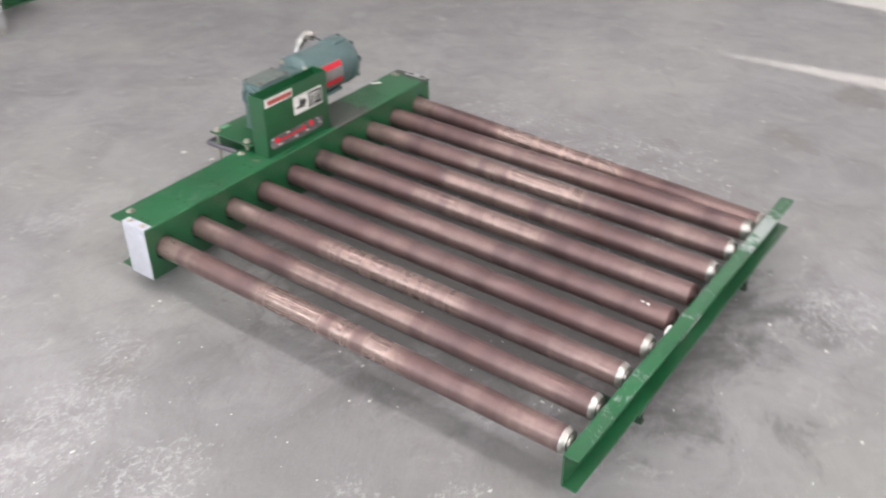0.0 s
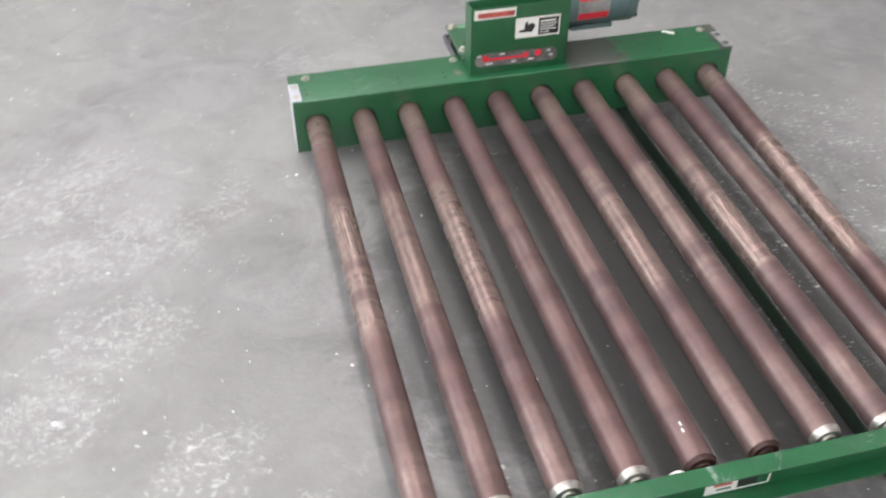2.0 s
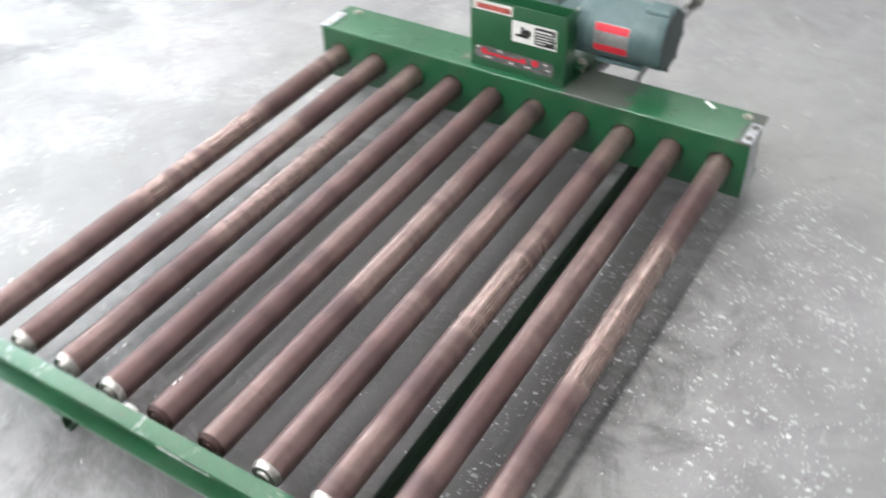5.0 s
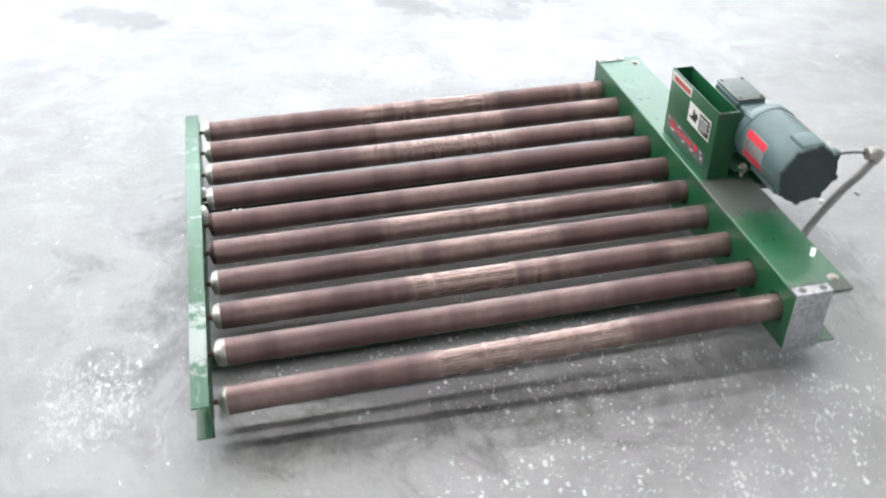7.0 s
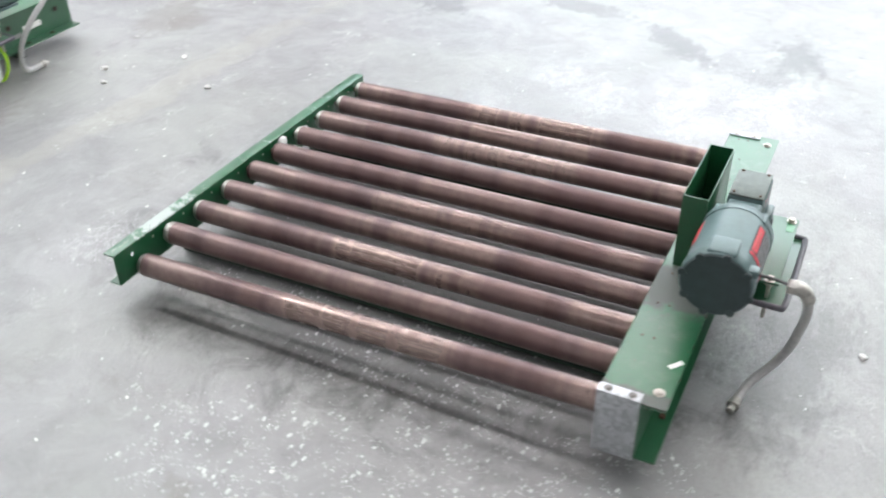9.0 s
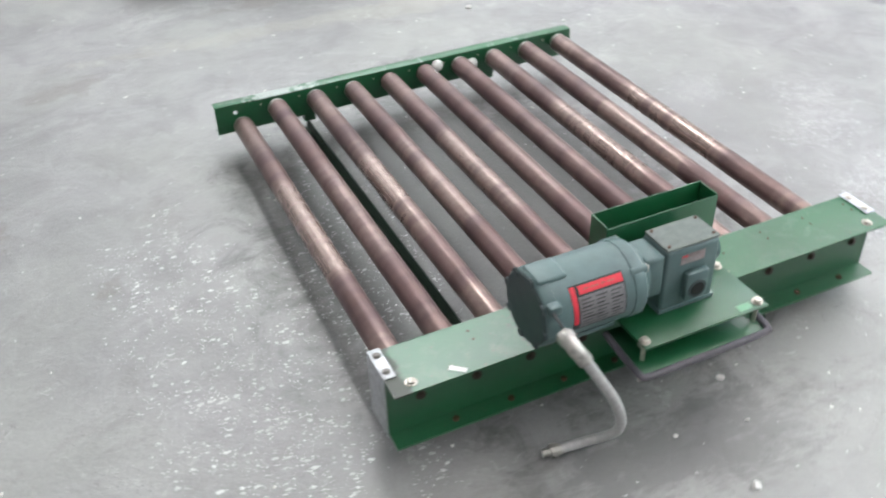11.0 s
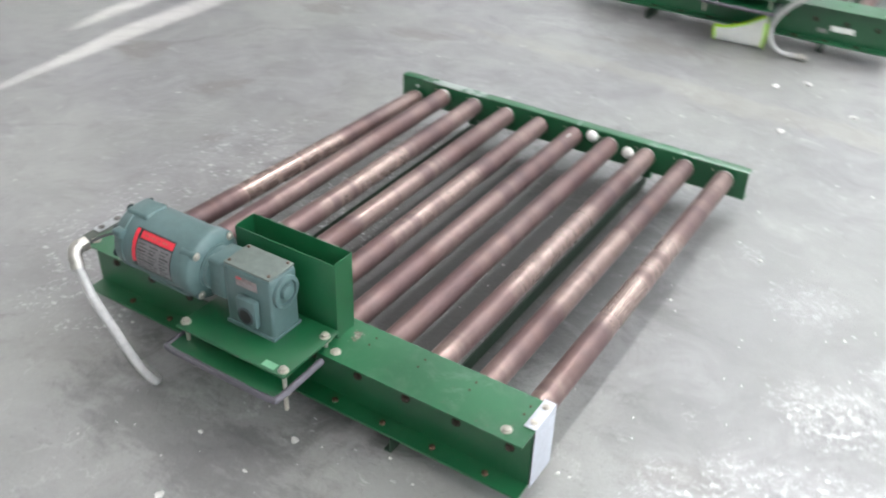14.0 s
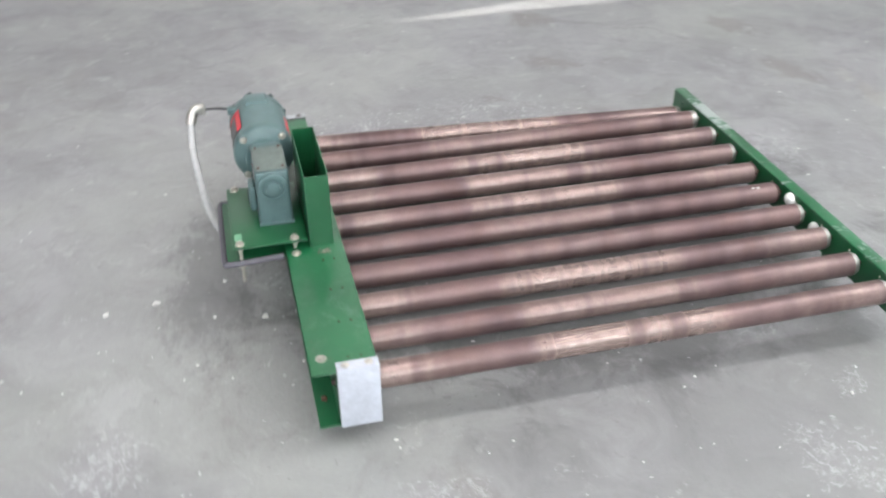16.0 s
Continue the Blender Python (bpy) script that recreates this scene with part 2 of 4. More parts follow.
def concrete():
    """Worn, sealed warehouse slab: grey with a faint violet cast, cloudy, speckled with glossy sealer, scuffs and old
    stains; some shade and glints are put into its colour.
    """
    m, n, l, b = material("sealed_concrete")
    at = coords(n)
    sep = n.new("ShaderNodeSeparateXYZ")
    l.new(at, sep.inputs[0])
    warp = n.new("ShaderNodeVectorMath")
    warp.operation = "MULTIPLY_ADD"
    wob = node(n, "ShaderNodeTexNoise", Scale=5.0, Detail=5.0, Roughness=0.65)
    l.new(at, wob.inputs["Vector"])
    l.new(wob.outputs["Color"], warp.inputs[0])
    warp.inputs[1].default_value = (0.22, 0.22, 0.0)
    l.new(at, warp.inputs[2])
    bent = warp.outputs[0]
    cloud = noise_tex(n, l, 0.8, 8, 0.66, at, 0.5)
    blot = noise_tex(n, l, 4.5, 8, 0.70, at, 0.8)
    grain = noise_tex(n, l, 90, 5, 0.7, at)
    tone = calc(n, l, "ADD", calc(n, l, "MULTIPLY", cloud, 0.45), calc(n, l, "MULTIPLY", blot, 0.55))
    base = mix(n, l, ramp(n, l, tone, ((0.41, 0.0), (0.59, 1.0))), (0.168, 0.166, 0.168), (0.268, 0.266, 0.268))
    hue = noise_tex(n, l, 1.1, 3, 0.5, bent)
    base = mix(n, l, calc(n, l, "MULTIPLY", ramp(n, l, hue, ((0.45, 0.0), (0.62, 1.0))), 0.5), base, (0.30, 0.31, 0.285))
    base = mix(n, l, calc(n, l, "MULTIPLY", ramp(n, l, grain, ((0.4, 0.0), (0.7, 1.0))), 0.25), base, (0.20, 0.195, 0.2))
    dirt = ramp(n, l, noise_tex(n, l, 2.6, 9, 0.76, at, 1.4), ((0.55, 0.0), (0.68, 1.0)))
    base = mix(n, l, calc(n, l, "MULTIPLY", dirt, 0.55), base, (0.15, 0.142, 0.135))
    marks = ramp(n, l, noise_tex(n, l, 11, 9, 0.8, at, 2.0), ((0.60, 0.0), (0.66, 1.0)))
    base = mix(n, l, calc(n, l, "MULTIPLY", marks, 0.65), base, (0.115, 0.11, 0.11))
    pits = ramp(n, l, noise_tex(n, l, 62, 4, 0.6, at, 0.3), ((0.69, 0.0), (0.72, 1.0)))
    base = mix(n, l, calc(n, l, "MULTIPLY", pits, 0.6), base, (0.10, 0.098, 0.095))
    pale = ramp(n, l, noise_tex(n, l, 8.5, 9, 0.8, bent, 1.2), ((0.57, 0.0), (0.66, 1.0)))
    base = mix(n, l, calc(n, l, "MULTIPLY", pale, 0.4), base, (0.48, 0.475, 0.47))
    # scuffs dragged across the slab
    drag = n.new("ShaderNodeMapping")
    drag.inputs["Rotation"].default_value = (0, 0, radians(25))
    drag.inputs["Scale"].default_value = (3.0, 40.0, 1.0)
    l.new(bent, drag.inputs["Vector"])
    scuff = ramp(n, l, noise_tex(n, l, 1.0, 4, 0.6, drag.outputs[0]), ((0.66, 0.0), (0.72, 1.0)))
    base = mix(n, l, calc(n, l, "MULTIPLY", scuff, 0.32), base, (0.55, 0.545, 0.54))
    # one old crack wanders over the slab
    def crack(x0, y0, x1, y1, width, base):
        turn = math.atan2(y1 - y0, x1 - x0)
        long = math.hypot(x1 - x0, y1 - y0) / 2
        mp = n.new("ShaderNodeMapping")
        mp.vector_type = "TEXTURE"
        mp.inputs["Location"].default_value = ((x0 + x1) / 2 + 0.11, (y0 + y1) / 2 + 0.11, 0)
        mp.inputs["Rotation"].default_value = (0, 0, turn)
        l.new(bent, mp.inputs["Vector"])
        way = n.new("ShaderNodeSeparateXYZ")
        l.new(mp.outputs[0], way.inputs[0])
        across = calc(n, l, "DIVIDE", calc(n, l, "ABSOLUTE", way.outputs[1]), width)
        along = calc(n, l, "GREATER_THAN", long, calc(n, l, "ABSOLUTE", way.outputs[0]))
        mask = calc(n, l, "MULTIPLY", ramp(n, l, across, ((0.3, 1.0), (1.0, 0.0))), along)
        return mix(n, l, calc(n, l, "MULTIPLY", mask, 0.55), base, (0.13, 0.125, 0.12))

    base = crack(-1.34, 1.40, -1.11, 1.84, 0.011, base)
    base = crack(-1.11, 1.84, -0.88, 1.99, 0.009, base)

    brushed_way = n.new("ShaderNodeMapping")
    brushed_way.inputs["Rotation"].default_value = (0, 0, radians(62))
    brushed_way.inputs["Scale"].default_value = (0.6, 1.6, 1.0)
    l.new(at, brushed_way.inputs["Vector"])
    frayed = noise_tex(n, l, 16, 8, 0.75, brushed_way.outputs[0], 0.4)

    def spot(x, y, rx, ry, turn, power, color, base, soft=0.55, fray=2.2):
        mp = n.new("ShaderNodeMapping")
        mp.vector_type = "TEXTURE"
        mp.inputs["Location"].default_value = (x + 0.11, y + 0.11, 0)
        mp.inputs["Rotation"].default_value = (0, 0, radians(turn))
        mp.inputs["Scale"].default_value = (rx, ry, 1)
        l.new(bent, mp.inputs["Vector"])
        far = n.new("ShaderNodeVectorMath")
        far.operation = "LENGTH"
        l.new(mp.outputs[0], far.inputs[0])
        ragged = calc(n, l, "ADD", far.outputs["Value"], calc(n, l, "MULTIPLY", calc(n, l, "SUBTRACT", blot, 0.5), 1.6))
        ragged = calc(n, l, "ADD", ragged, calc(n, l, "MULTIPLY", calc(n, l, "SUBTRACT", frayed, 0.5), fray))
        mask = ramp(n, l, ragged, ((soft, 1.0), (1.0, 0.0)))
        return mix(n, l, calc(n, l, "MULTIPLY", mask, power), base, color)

    black, brown, chalk, ochre = (0.075, 0.075, 0.08), (0.13, 0.115, 0.10), (0.50, 0.50, 0.50), (0.50, 0.46, 0.34)
    base = spot(1.65, 0.17, 0.16, 0.07, 20, 0.32, brown, base)
    base = spot(2.64, 0.45, 0.32, 0.10, 40, 0.7, black, base)
    base = spot(2.68, -0.05, 0.22, 0.13, 10, 0.7, black, base)
    base = spot(2.74, 1.80, 0.36, 0.12, 60, 0.6, black, base)
    base = spot(2.95, 1.10, 0.40, 0.10, 80, 0.6, black, base)
    base = spot(2.43, 0.0, 0.10, 0.16, 0, 0.5, black, base)
    base = spot(-1.40, 1.32, 0.13, 0.12, 30, 0.5, brown, base)
    base = spot(-0.80, 1.22, 0.16, 0.06, 50, 0.5, brown, base)
    base = spot(-1.06, 2.26, 0.20, 0.09, 10, 0.5, brown, base)
    base = spot(-0.42, 2.24, 0.20, 0.09, 25, 0.45, brown, base)
    base = spot(-0.49, 0.84, 0.07, 0.04, 30, 0.4, brown, base)
    base = spot(1.93, 2.76, 0.12, 0.10, 20, 0.5, brown, base)
    # main section's own shade painted on the slab, along with some dirt
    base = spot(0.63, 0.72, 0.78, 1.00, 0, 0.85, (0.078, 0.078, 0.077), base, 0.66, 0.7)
    # shade below the motor bracket, painted as a dark patch
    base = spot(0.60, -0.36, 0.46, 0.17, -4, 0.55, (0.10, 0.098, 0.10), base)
    base = spot(0.60, 2.75, 0.34, 0.11, 10, 0.5, brown, base)
    base = spot(1.95, 2.9, 0.40, 0.15, 15, 0.5, brown, base)
    base = spot(1.12, -0.66, 0.10, 0.09, 0, 0.18, chalk, base)
    base = spot(1.15, 2.34, 1.60, 0.09, -4, 0.12, ochre, base, 0.7)
    base = spot(1.4, -1.4, 0.25, 0.15, 30, 0.4, brown, base)
    # broad greyer patch on the slab east of the section
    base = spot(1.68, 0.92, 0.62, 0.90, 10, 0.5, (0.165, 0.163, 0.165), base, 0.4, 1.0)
    paint = base

    def reach(x, y, rx, ry):
        mp = n.new("ShaderNodeMapping")
        mp.vector_type = "TEXTURE"
        mp.inputs["Location"].default_value = (x + 0.11, y + 0.11, 0)
        mp.inputs["Scale"].default_value = (rx, ry, 1)
        l.new(bent, mp.inputs["Vector"])
        far = n.new("ShaderNodeVectorMath")
        far.operation = "LENGTH"
        l.new(mp.outputs[0], far.inputs[0])
        return ramp(n, l, far.outputs["Value"], ((0.45, 1.0), (1.0, 0.0)))

    def widest(zones):
        top = reach(*zones[0])
        for z in zones[1:]:
            top = calc(n, l, "MAXIMUM", top, reach(*z))
        return top

    spread = noise_tex(n, l, 3.4, 7, 0.72, at, 0.7)
    # round drops of pale sealer, thick on one side of the machine, thin elsewhere; their white also paints in glints
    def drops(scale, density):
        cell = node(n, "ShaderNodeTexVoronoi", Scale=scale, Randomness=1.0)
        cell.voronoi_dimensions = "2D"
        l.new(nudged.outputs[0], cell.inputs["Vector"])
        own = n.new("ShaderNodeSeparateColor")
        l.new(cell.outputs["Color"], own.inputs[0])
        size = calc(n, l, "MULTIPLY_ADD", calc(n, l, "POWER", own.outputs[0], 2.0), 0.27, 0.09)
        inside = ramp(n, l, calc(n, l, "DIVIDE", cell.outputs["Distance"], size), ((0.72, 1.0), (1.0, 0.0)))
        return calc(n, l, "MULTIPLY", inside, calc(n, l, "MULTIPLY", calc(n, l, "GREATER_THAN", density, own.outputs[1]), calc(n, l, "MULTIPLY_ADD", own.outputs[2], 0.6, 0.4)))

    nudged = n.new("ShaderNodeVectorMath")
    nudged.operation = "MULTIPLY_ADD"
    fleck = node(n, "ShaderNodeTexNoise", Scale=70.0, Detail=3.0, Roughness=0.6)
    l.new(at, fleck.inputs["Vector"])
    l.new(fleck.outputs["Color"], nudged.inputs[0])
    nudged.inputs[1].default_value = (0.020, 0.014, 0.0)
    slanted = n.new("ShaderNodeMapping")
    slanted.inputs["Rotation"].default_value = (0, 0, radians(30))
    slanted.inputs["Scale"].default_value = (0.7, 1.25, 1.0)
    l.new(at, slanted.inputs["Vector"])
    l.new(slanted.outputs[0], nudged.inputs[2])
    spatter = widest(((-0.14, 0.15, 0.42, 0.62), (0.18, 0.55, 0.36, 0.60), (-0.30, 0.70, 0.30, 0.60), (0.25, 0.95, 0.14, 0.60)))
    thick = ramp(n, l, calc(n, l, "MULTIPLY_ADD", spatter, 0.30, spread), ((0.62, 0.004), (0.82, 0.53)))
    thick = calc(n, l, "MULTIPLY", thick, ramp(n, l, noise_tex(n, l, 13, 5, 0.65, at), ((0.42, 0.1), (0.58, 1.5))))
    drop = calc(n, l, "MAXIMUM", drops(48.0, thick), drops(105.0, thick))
    # glints on broken sealer, put into the colour as white lace
    glint_zones = widest(((2.12, -0.06, 0.30, 0.26), (1.87, 0.22, 0.20, 0.16), (2.05, 0.30, 0.16, 0.16), (1.94, 0.57, 0.22, 0.17), (1.74, 1.07, 0.22, 0.15), (2.09, 0.88, 0.18, 0.14), (1.53, 1.20, 0.08, 0.06), (1.65, 0.15, 0.10, 0.08), (0.28, 1.74, 0.24, 0.18), (0.10, 2.80, 0.34, 0.16), (1.34, -0.68, 0.16, 0.13)))
    swept = ramp(n, l, calc(n, l, "MULTIPLY_ADD", glint_zones, 0.34, spread), ((0.62, 0.0), (0.74, 1.0)))
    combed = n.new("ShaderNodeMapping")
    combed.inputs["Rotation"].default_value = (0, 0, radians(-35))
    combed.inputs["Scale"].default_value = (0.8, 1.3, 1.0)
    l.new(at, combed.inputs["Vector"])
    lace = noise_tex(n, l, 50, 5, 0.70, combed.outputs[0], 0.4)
    glint_lace = calc(n, l, "MULTIPLY", ramp(n, l, lace, ((0.56, 0.0), (0.595, 1.0))), swept)
    # pale scratch lines, which also put streaked glints into the colour
    lines = noise_tex(n, l, 11, 9, 0.78, combed.outputs[0], 0.3)
    thin = calc(n, l, "SUBTRACT", 1.0, calc(n, l, "DIVIDE", calc(n, l, "ABSOLUTE", calc(n, l, "SUBTRACT", lines, 0.5)), 0.014), clamp=True)
    thin = calc(n, l, "MULTIPLY", thin, ramp(n, l, calc(n, l, "MULTIPLY_ADD", glint_zones, 0.25, spread), ((0.62, 0.0), (0.78, 1.0))))
    paint = mix(n, l, calc(n, l, "MULTIPLY", thin, 0.4), paint, (0.80, 0.80, 0.80))
    paint = mix(n, l, calc(n, l, "MULTIPLY", glint_lace, 0.62), paint, (0.84, 0.84, 0.85))
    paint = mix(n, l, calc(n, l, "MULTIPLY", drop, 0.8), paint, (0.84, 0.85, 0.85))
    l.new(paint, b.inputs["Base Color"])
    wet = calc(n, l, "MAXIMUM", drop, glint_lace)
    film = ramp(n, l, noise_tex(n, l, 1.7, 8, 0.72, at), ((0.35, 0.33), (0.68, 0.48)))
    l.new(mix(n, l, wet, film, (0.14, 0.14, 0.14)), b.inputs["Roughness"])
    b.inputs["Specular IOR Level"].default_value = 0.95
    l.new(calc(n, l, "MULTIPLY", glint_lace, 0.3), b.inputs["Metallic"])  # part metal, to strengthen the painted-in glints
    rise = calc(n, l, "ADD", calc(n, l, "MULTIPLY", drop, 0.30), calc(n, l, "ADD", calc(n, l, "MULTIPLY", grain, 0.12), calc(n, l, "ADD", calc(n, l, "MULTIPLY", blot, 0.8), calc(n, l, "MULTIPLY", lace, 0.9))))
    bump(n, l, b, rise, 0.7, 0.004)
    return m


MAT = {
    "green": green_paint("green_machine_enamel"),
    "green_worn": green_paint("green_enamel_scraped", 0.16, chips=0.8, scraped_to=0.55),
    "green_cover": green_paint("green_enamel_oily", 0.16, chips=0.1, grime_at=(0.45, 0.20), chipped_at=(0.888, -0.055, 0.055)),
    # darker, greyer green for the cross ties
    "green_dull": plain("green_enamel_dull", (0.024, 0.052, 0.032), 0.6, 0.0, 0.35, 40, 0.1),
    "roller": roller_steel(),
    "galv": galvanised("galvanised_sheet"),
    "white_zinc": galvanised("whitened_zinc", (0.56, 0.58, 0.64), 0.2, 0.48, 0.12, 0.76),
    "bright": galvanised("bright_zinc", (0.50, 0.485, 0.45), 0.9, 0.34),
    "bolt": plain("dull_zinc_bolt", (0.55, 0.52, 0.46), 0.4, 0.75, 0.3, 120),
    "rust_bolt": plain("rusty_bolt", (0.10, 0.055, 0.035), 0.7, 0.3, 0.4, 150),
    "dark_nut": plain("dark_brown_nut", (0.05, 0.034, 0.026), 0.55, 0.3, 0.4, 150),
    "rust_cap": plain("rusted_cap", (0.055, 0.026, 0.022), 0.55, 0.3, 0.35, 120),
    "motor": plain("grey_teal_motor_enamel", (0.088, 0.142, 0.142), 0.36, 0.0, 0.16, 35, 0.1),
    "motor_top": plain("dusty_gearbox_lid", (0.125, 0.150, 0.135), 0.5, 0.0, 0.3, 45, 0.1),
    "motor_end": plain("dark_motor_end_plate", (0.035, 0.052, 0.055), 0.5, 0.0, 0.2, 45, 0.1),
    "rubber": plain("black_rubber", (0.02, 0.02, 0.022), 0.6, 0.0, 0.25, 80, 0.1),
    "trim": plain("grey_vinyl_trim", (0.085, 0.08, 0.095), 0.5, 0.0, 0.25, 60, 0.1),
    "conduit": plain("grey_vinyl_conduit", (0.42, 0.415, 0.41), 0.4, 0.0, 0.2, 70, 0.1),
    "red": plain("red_label_ink", (0.66, 0.028, 0.05), 0.45, 0.0, 0.15, 60),
    "pink": plain("worn_red_label", (0.50, 0.10, 0.08), 0.5, 0.0, 0.5, 90),
    "label_white": plain("label_white", (0.72, 0.71, 0.68), 0.45, 0.0, 0.12, 80),
    "label_grey": plain("label_aluminium", (0.30, 0.30, 0.29), 0.4, 0.4, 0.3, 110),
    "rating_field": plain("greyed_rating_field", (0.19, 0.185, 0.19), 0.42, 0.2, 0.3, 110),
    "faded_label": plain("faded_pink_label", (0.30, 0.235, 0.235), 0.45, 0.1, 0.4, 110),
    "worn_print": plain("worn_print", (0.085, 0.083, 0.085), 0.4, 0.3, 0.3, 110),
    "badge": plain("scuffed_badge", (0.17, 0.17, 0.165), 0.35, 0.3, 0.6, 160),
    "ink": plain("label_black_ink", (0.018, 0.018, 0.018), 0.5, 0.0, 0.1, 60),
    "plug": plain("white_plastic", (0.78, 0.78, 0.76), 0.4, 0.0, 0.06, 40),
    "lime": plain("lime_plastic", (0.42, 0.72, 0.03), 0.4, 0.0, 0.12, 40),
    "pale_green": plain("faded_green_sticker", (0.16, 0.36, 0.22), 0.45, 0.0, 0.12, 60),
    "grey_bolt": plain("greyed_bolt", (0.17, 0.16, 0.15), 0.5, 0.5, 0.4, 120),
    "tape": plain("white_tape", (0.80, 0.80, 0.77), 0.4, 0.0, 0.06, 60),
    "dark": plain("dark_inside", (0.012, 0.014, 0.013), 0.8, 0.0, 0.2, 40),
    "frosted": plain("frosted_glass", (0.75, 0.78, 0.78), 0.5, 0.0, 0.05, 4.0),
    "nameplate": plain("darkened_nameplate", (0.035, 0.035, 0.036), 0.4, 0.3, 0.35, 110),
    "wall": plain("painted_wall", (0.68, 0.68, 0.67), 0.8, 0.0, 0.08, 3.0),
    "roof": plain("ceiling_sheet", (0.15, 0.15, 0.15), 0.8, 0.0, 0.08, 3.0),
    "flake": plain("pale_flake", (0.66, 0.65, 0.63), 0.5, 0.0, 0.2, 50),
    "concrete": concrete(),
}


# ---- mesh tools ----
def finish(bm, angle=35):
    bmesh.ops.recalc_face_normals(bm, faces=bm.faces[:])
    for f in bm.faces:
        f.smooth = True
    for e in bm.edges:
        e.smooth = len(e.link_faces) == 2 and e.calc_face_angle(0.0) < radians(angle)


MIRROR = [None]  # the length of a section of the opposite hand, while it is built


def part(name, bm, mat, parent=None, label="", flip=True):
    if MIRROR[0] and flip:
        bm.transform(Matrix.Translation((MIRROR[0], 0, 0)) @ Matrix.Diagonal((-1, 1, 1, 1)))
    finish(bm)
    me = bpy.data.meshes.new(name)
    bm.to_mesh(me)
    bm.free()
    me.materials.append(MAT[mat])
    ob = new(name, me)
    ob.parent = parent
    if label:
        ob["label"] = label
    return ob


def box(x0, x1, y0, y1, z0, z1, bevel=0.0, bm=None, steps=2):
    own = bmesh.new()
    v = [own.verts.new((x, y, z)) for x in (x0, x1) for y in (y0, y1) for z in (z0, z1)]
    for q in ((0, 1, 3, 2), (4, 6, 7, 5), (0, 4, 5, 1), (2, 3, 7, 6), (0, 2, 6, 4), (1, 5, 7, 3)):
        own.faces.new([v[i] for i in q])
    bmesh.ops.recalc_face_normals(own, faces=own.faces[:])
    if bevel:
        bmesh.ops.bevel(own, geom=own.edges[:], offset=bevel, segments=steps, affect="EDGES", profile=0.5)
    return joined(bm, own)


def joined(bm, own):
    """own, or bm with own's faces added."""
    if bm is None:
        return own
    back = {v: bm.verts.new(v.co) for v in own.verts}
    for f in own.faces:
        bm.faces.new([back[v] for v in f.verts])
    own.free()
    return bm


def extrude(outline, a0, a1, axis="x", bm=None):
    """A closed outline drawn out along an axis. The outline is in the other two axes, in their order."""
    own = bmesh.new()

    def put(a, p):
        return own.verts.new({"x": (a, p[0], p[1]), "y": (p[0], a, p[1]), "z": (p[0], p[1], a)}[axis])

    one, two = [put(a0, p) for p in outline], [put(a1, p) for p in outline]
    own.faces.new(one), own.faces.new(two[::-1])
    for i in range(len(outline)):
        j = (i + 1) % len(outline)
        own.faces.new((one[i], two[i], two[j], one[j]))
    return joined(bm, own)


def lathe(rows, origin, axis="x", sides=32, bm=None, turn=0.0):
    """Rows of (distance along the axis, radius) spun round; ends with a radius are closed."""
    own = bmesh.new()
    o = Vector(origin)
    way, u, w = {"x": ((1, 0, 0), (0, 1, 0), (0, 0, 1)), "y": ((0, 1, 0), (0, 0, 1), (1, 0, 0)), "z": ((0, 0, 1), (1, 0, 0), (0, 1, 0))}[axis]
    way, u, w = Vector(way), Vector(u), Vector(w)
    rings = []
    for a, r in rows:
        rings.append([own.verts.new(o + a * way + r * (math.cos(k * math.tau / sides + turn) * u + math.sin(k * math.tau / sides + turn) * w)) for k in range(sides)])
    for one, two in zip(rings, rings[1:]):
        for k in range(sides):
            own.faces.new((one[k], one[(k + 1) % sides], two[(k + 1) % sides], two[k]))
    own.faces.new(rings[0][::-1]), own.faces.new(rings[-1])
    return joined(bm, own)


def tube(points, radius, sides=12, bm=None, smooth=6, ribs=0.0):
    """A round hose along a smooth line through the points."""
    pts = [Vector(p) for p in points]
    line = []
    for i in range(len(pts) - 1):
        p0, p1, p2, p3 = pts[max(i - 1, 0)], pts[i], pts[i + 1], pts[min(i + 2, len(pts) - 1)]
        for s in range(smooth):
            t = s / smooth
            line.append(0.5 * (2 * p1 + (p2 - p0) * t + (2 * p0 - 5 * p1 + 4 * p2 - p3) * t * t + (3 * p1 - p0 - 3 * p2 + p3) * t ** 3))
    line.append(pts[-1])
    own = bmesh.new()
    side, rings = None, []
    for i, p in enumerate(line):
        way = (line[min(i + 1, len(line) - 1)] - line[max(i - 1, 0)]).normalized()
        if side is None:
            side = way.orthogonal().normalized()
        side = (side - way * side.dot(way)).normalized()
        up = way.cross(side)
        r = radius * (1 + ribs * (i % 2))
        rings.append([own.verts.new(p + r * (math.cos(k * math.tau / sides) * side + math.sin(k * math.tau / sides) * up)) for k in range(sides)])
    for one, two in zip(rings, rings[1:]):
        for k in range(sides):
            own.faces.new((one[k], one[(k + 1) % sides], two[(k + 1) % sides], two[k]))
    own.faces.new(rings[0][::-1]), own.faces.new(rings[-1])
    return joined(bm, own)


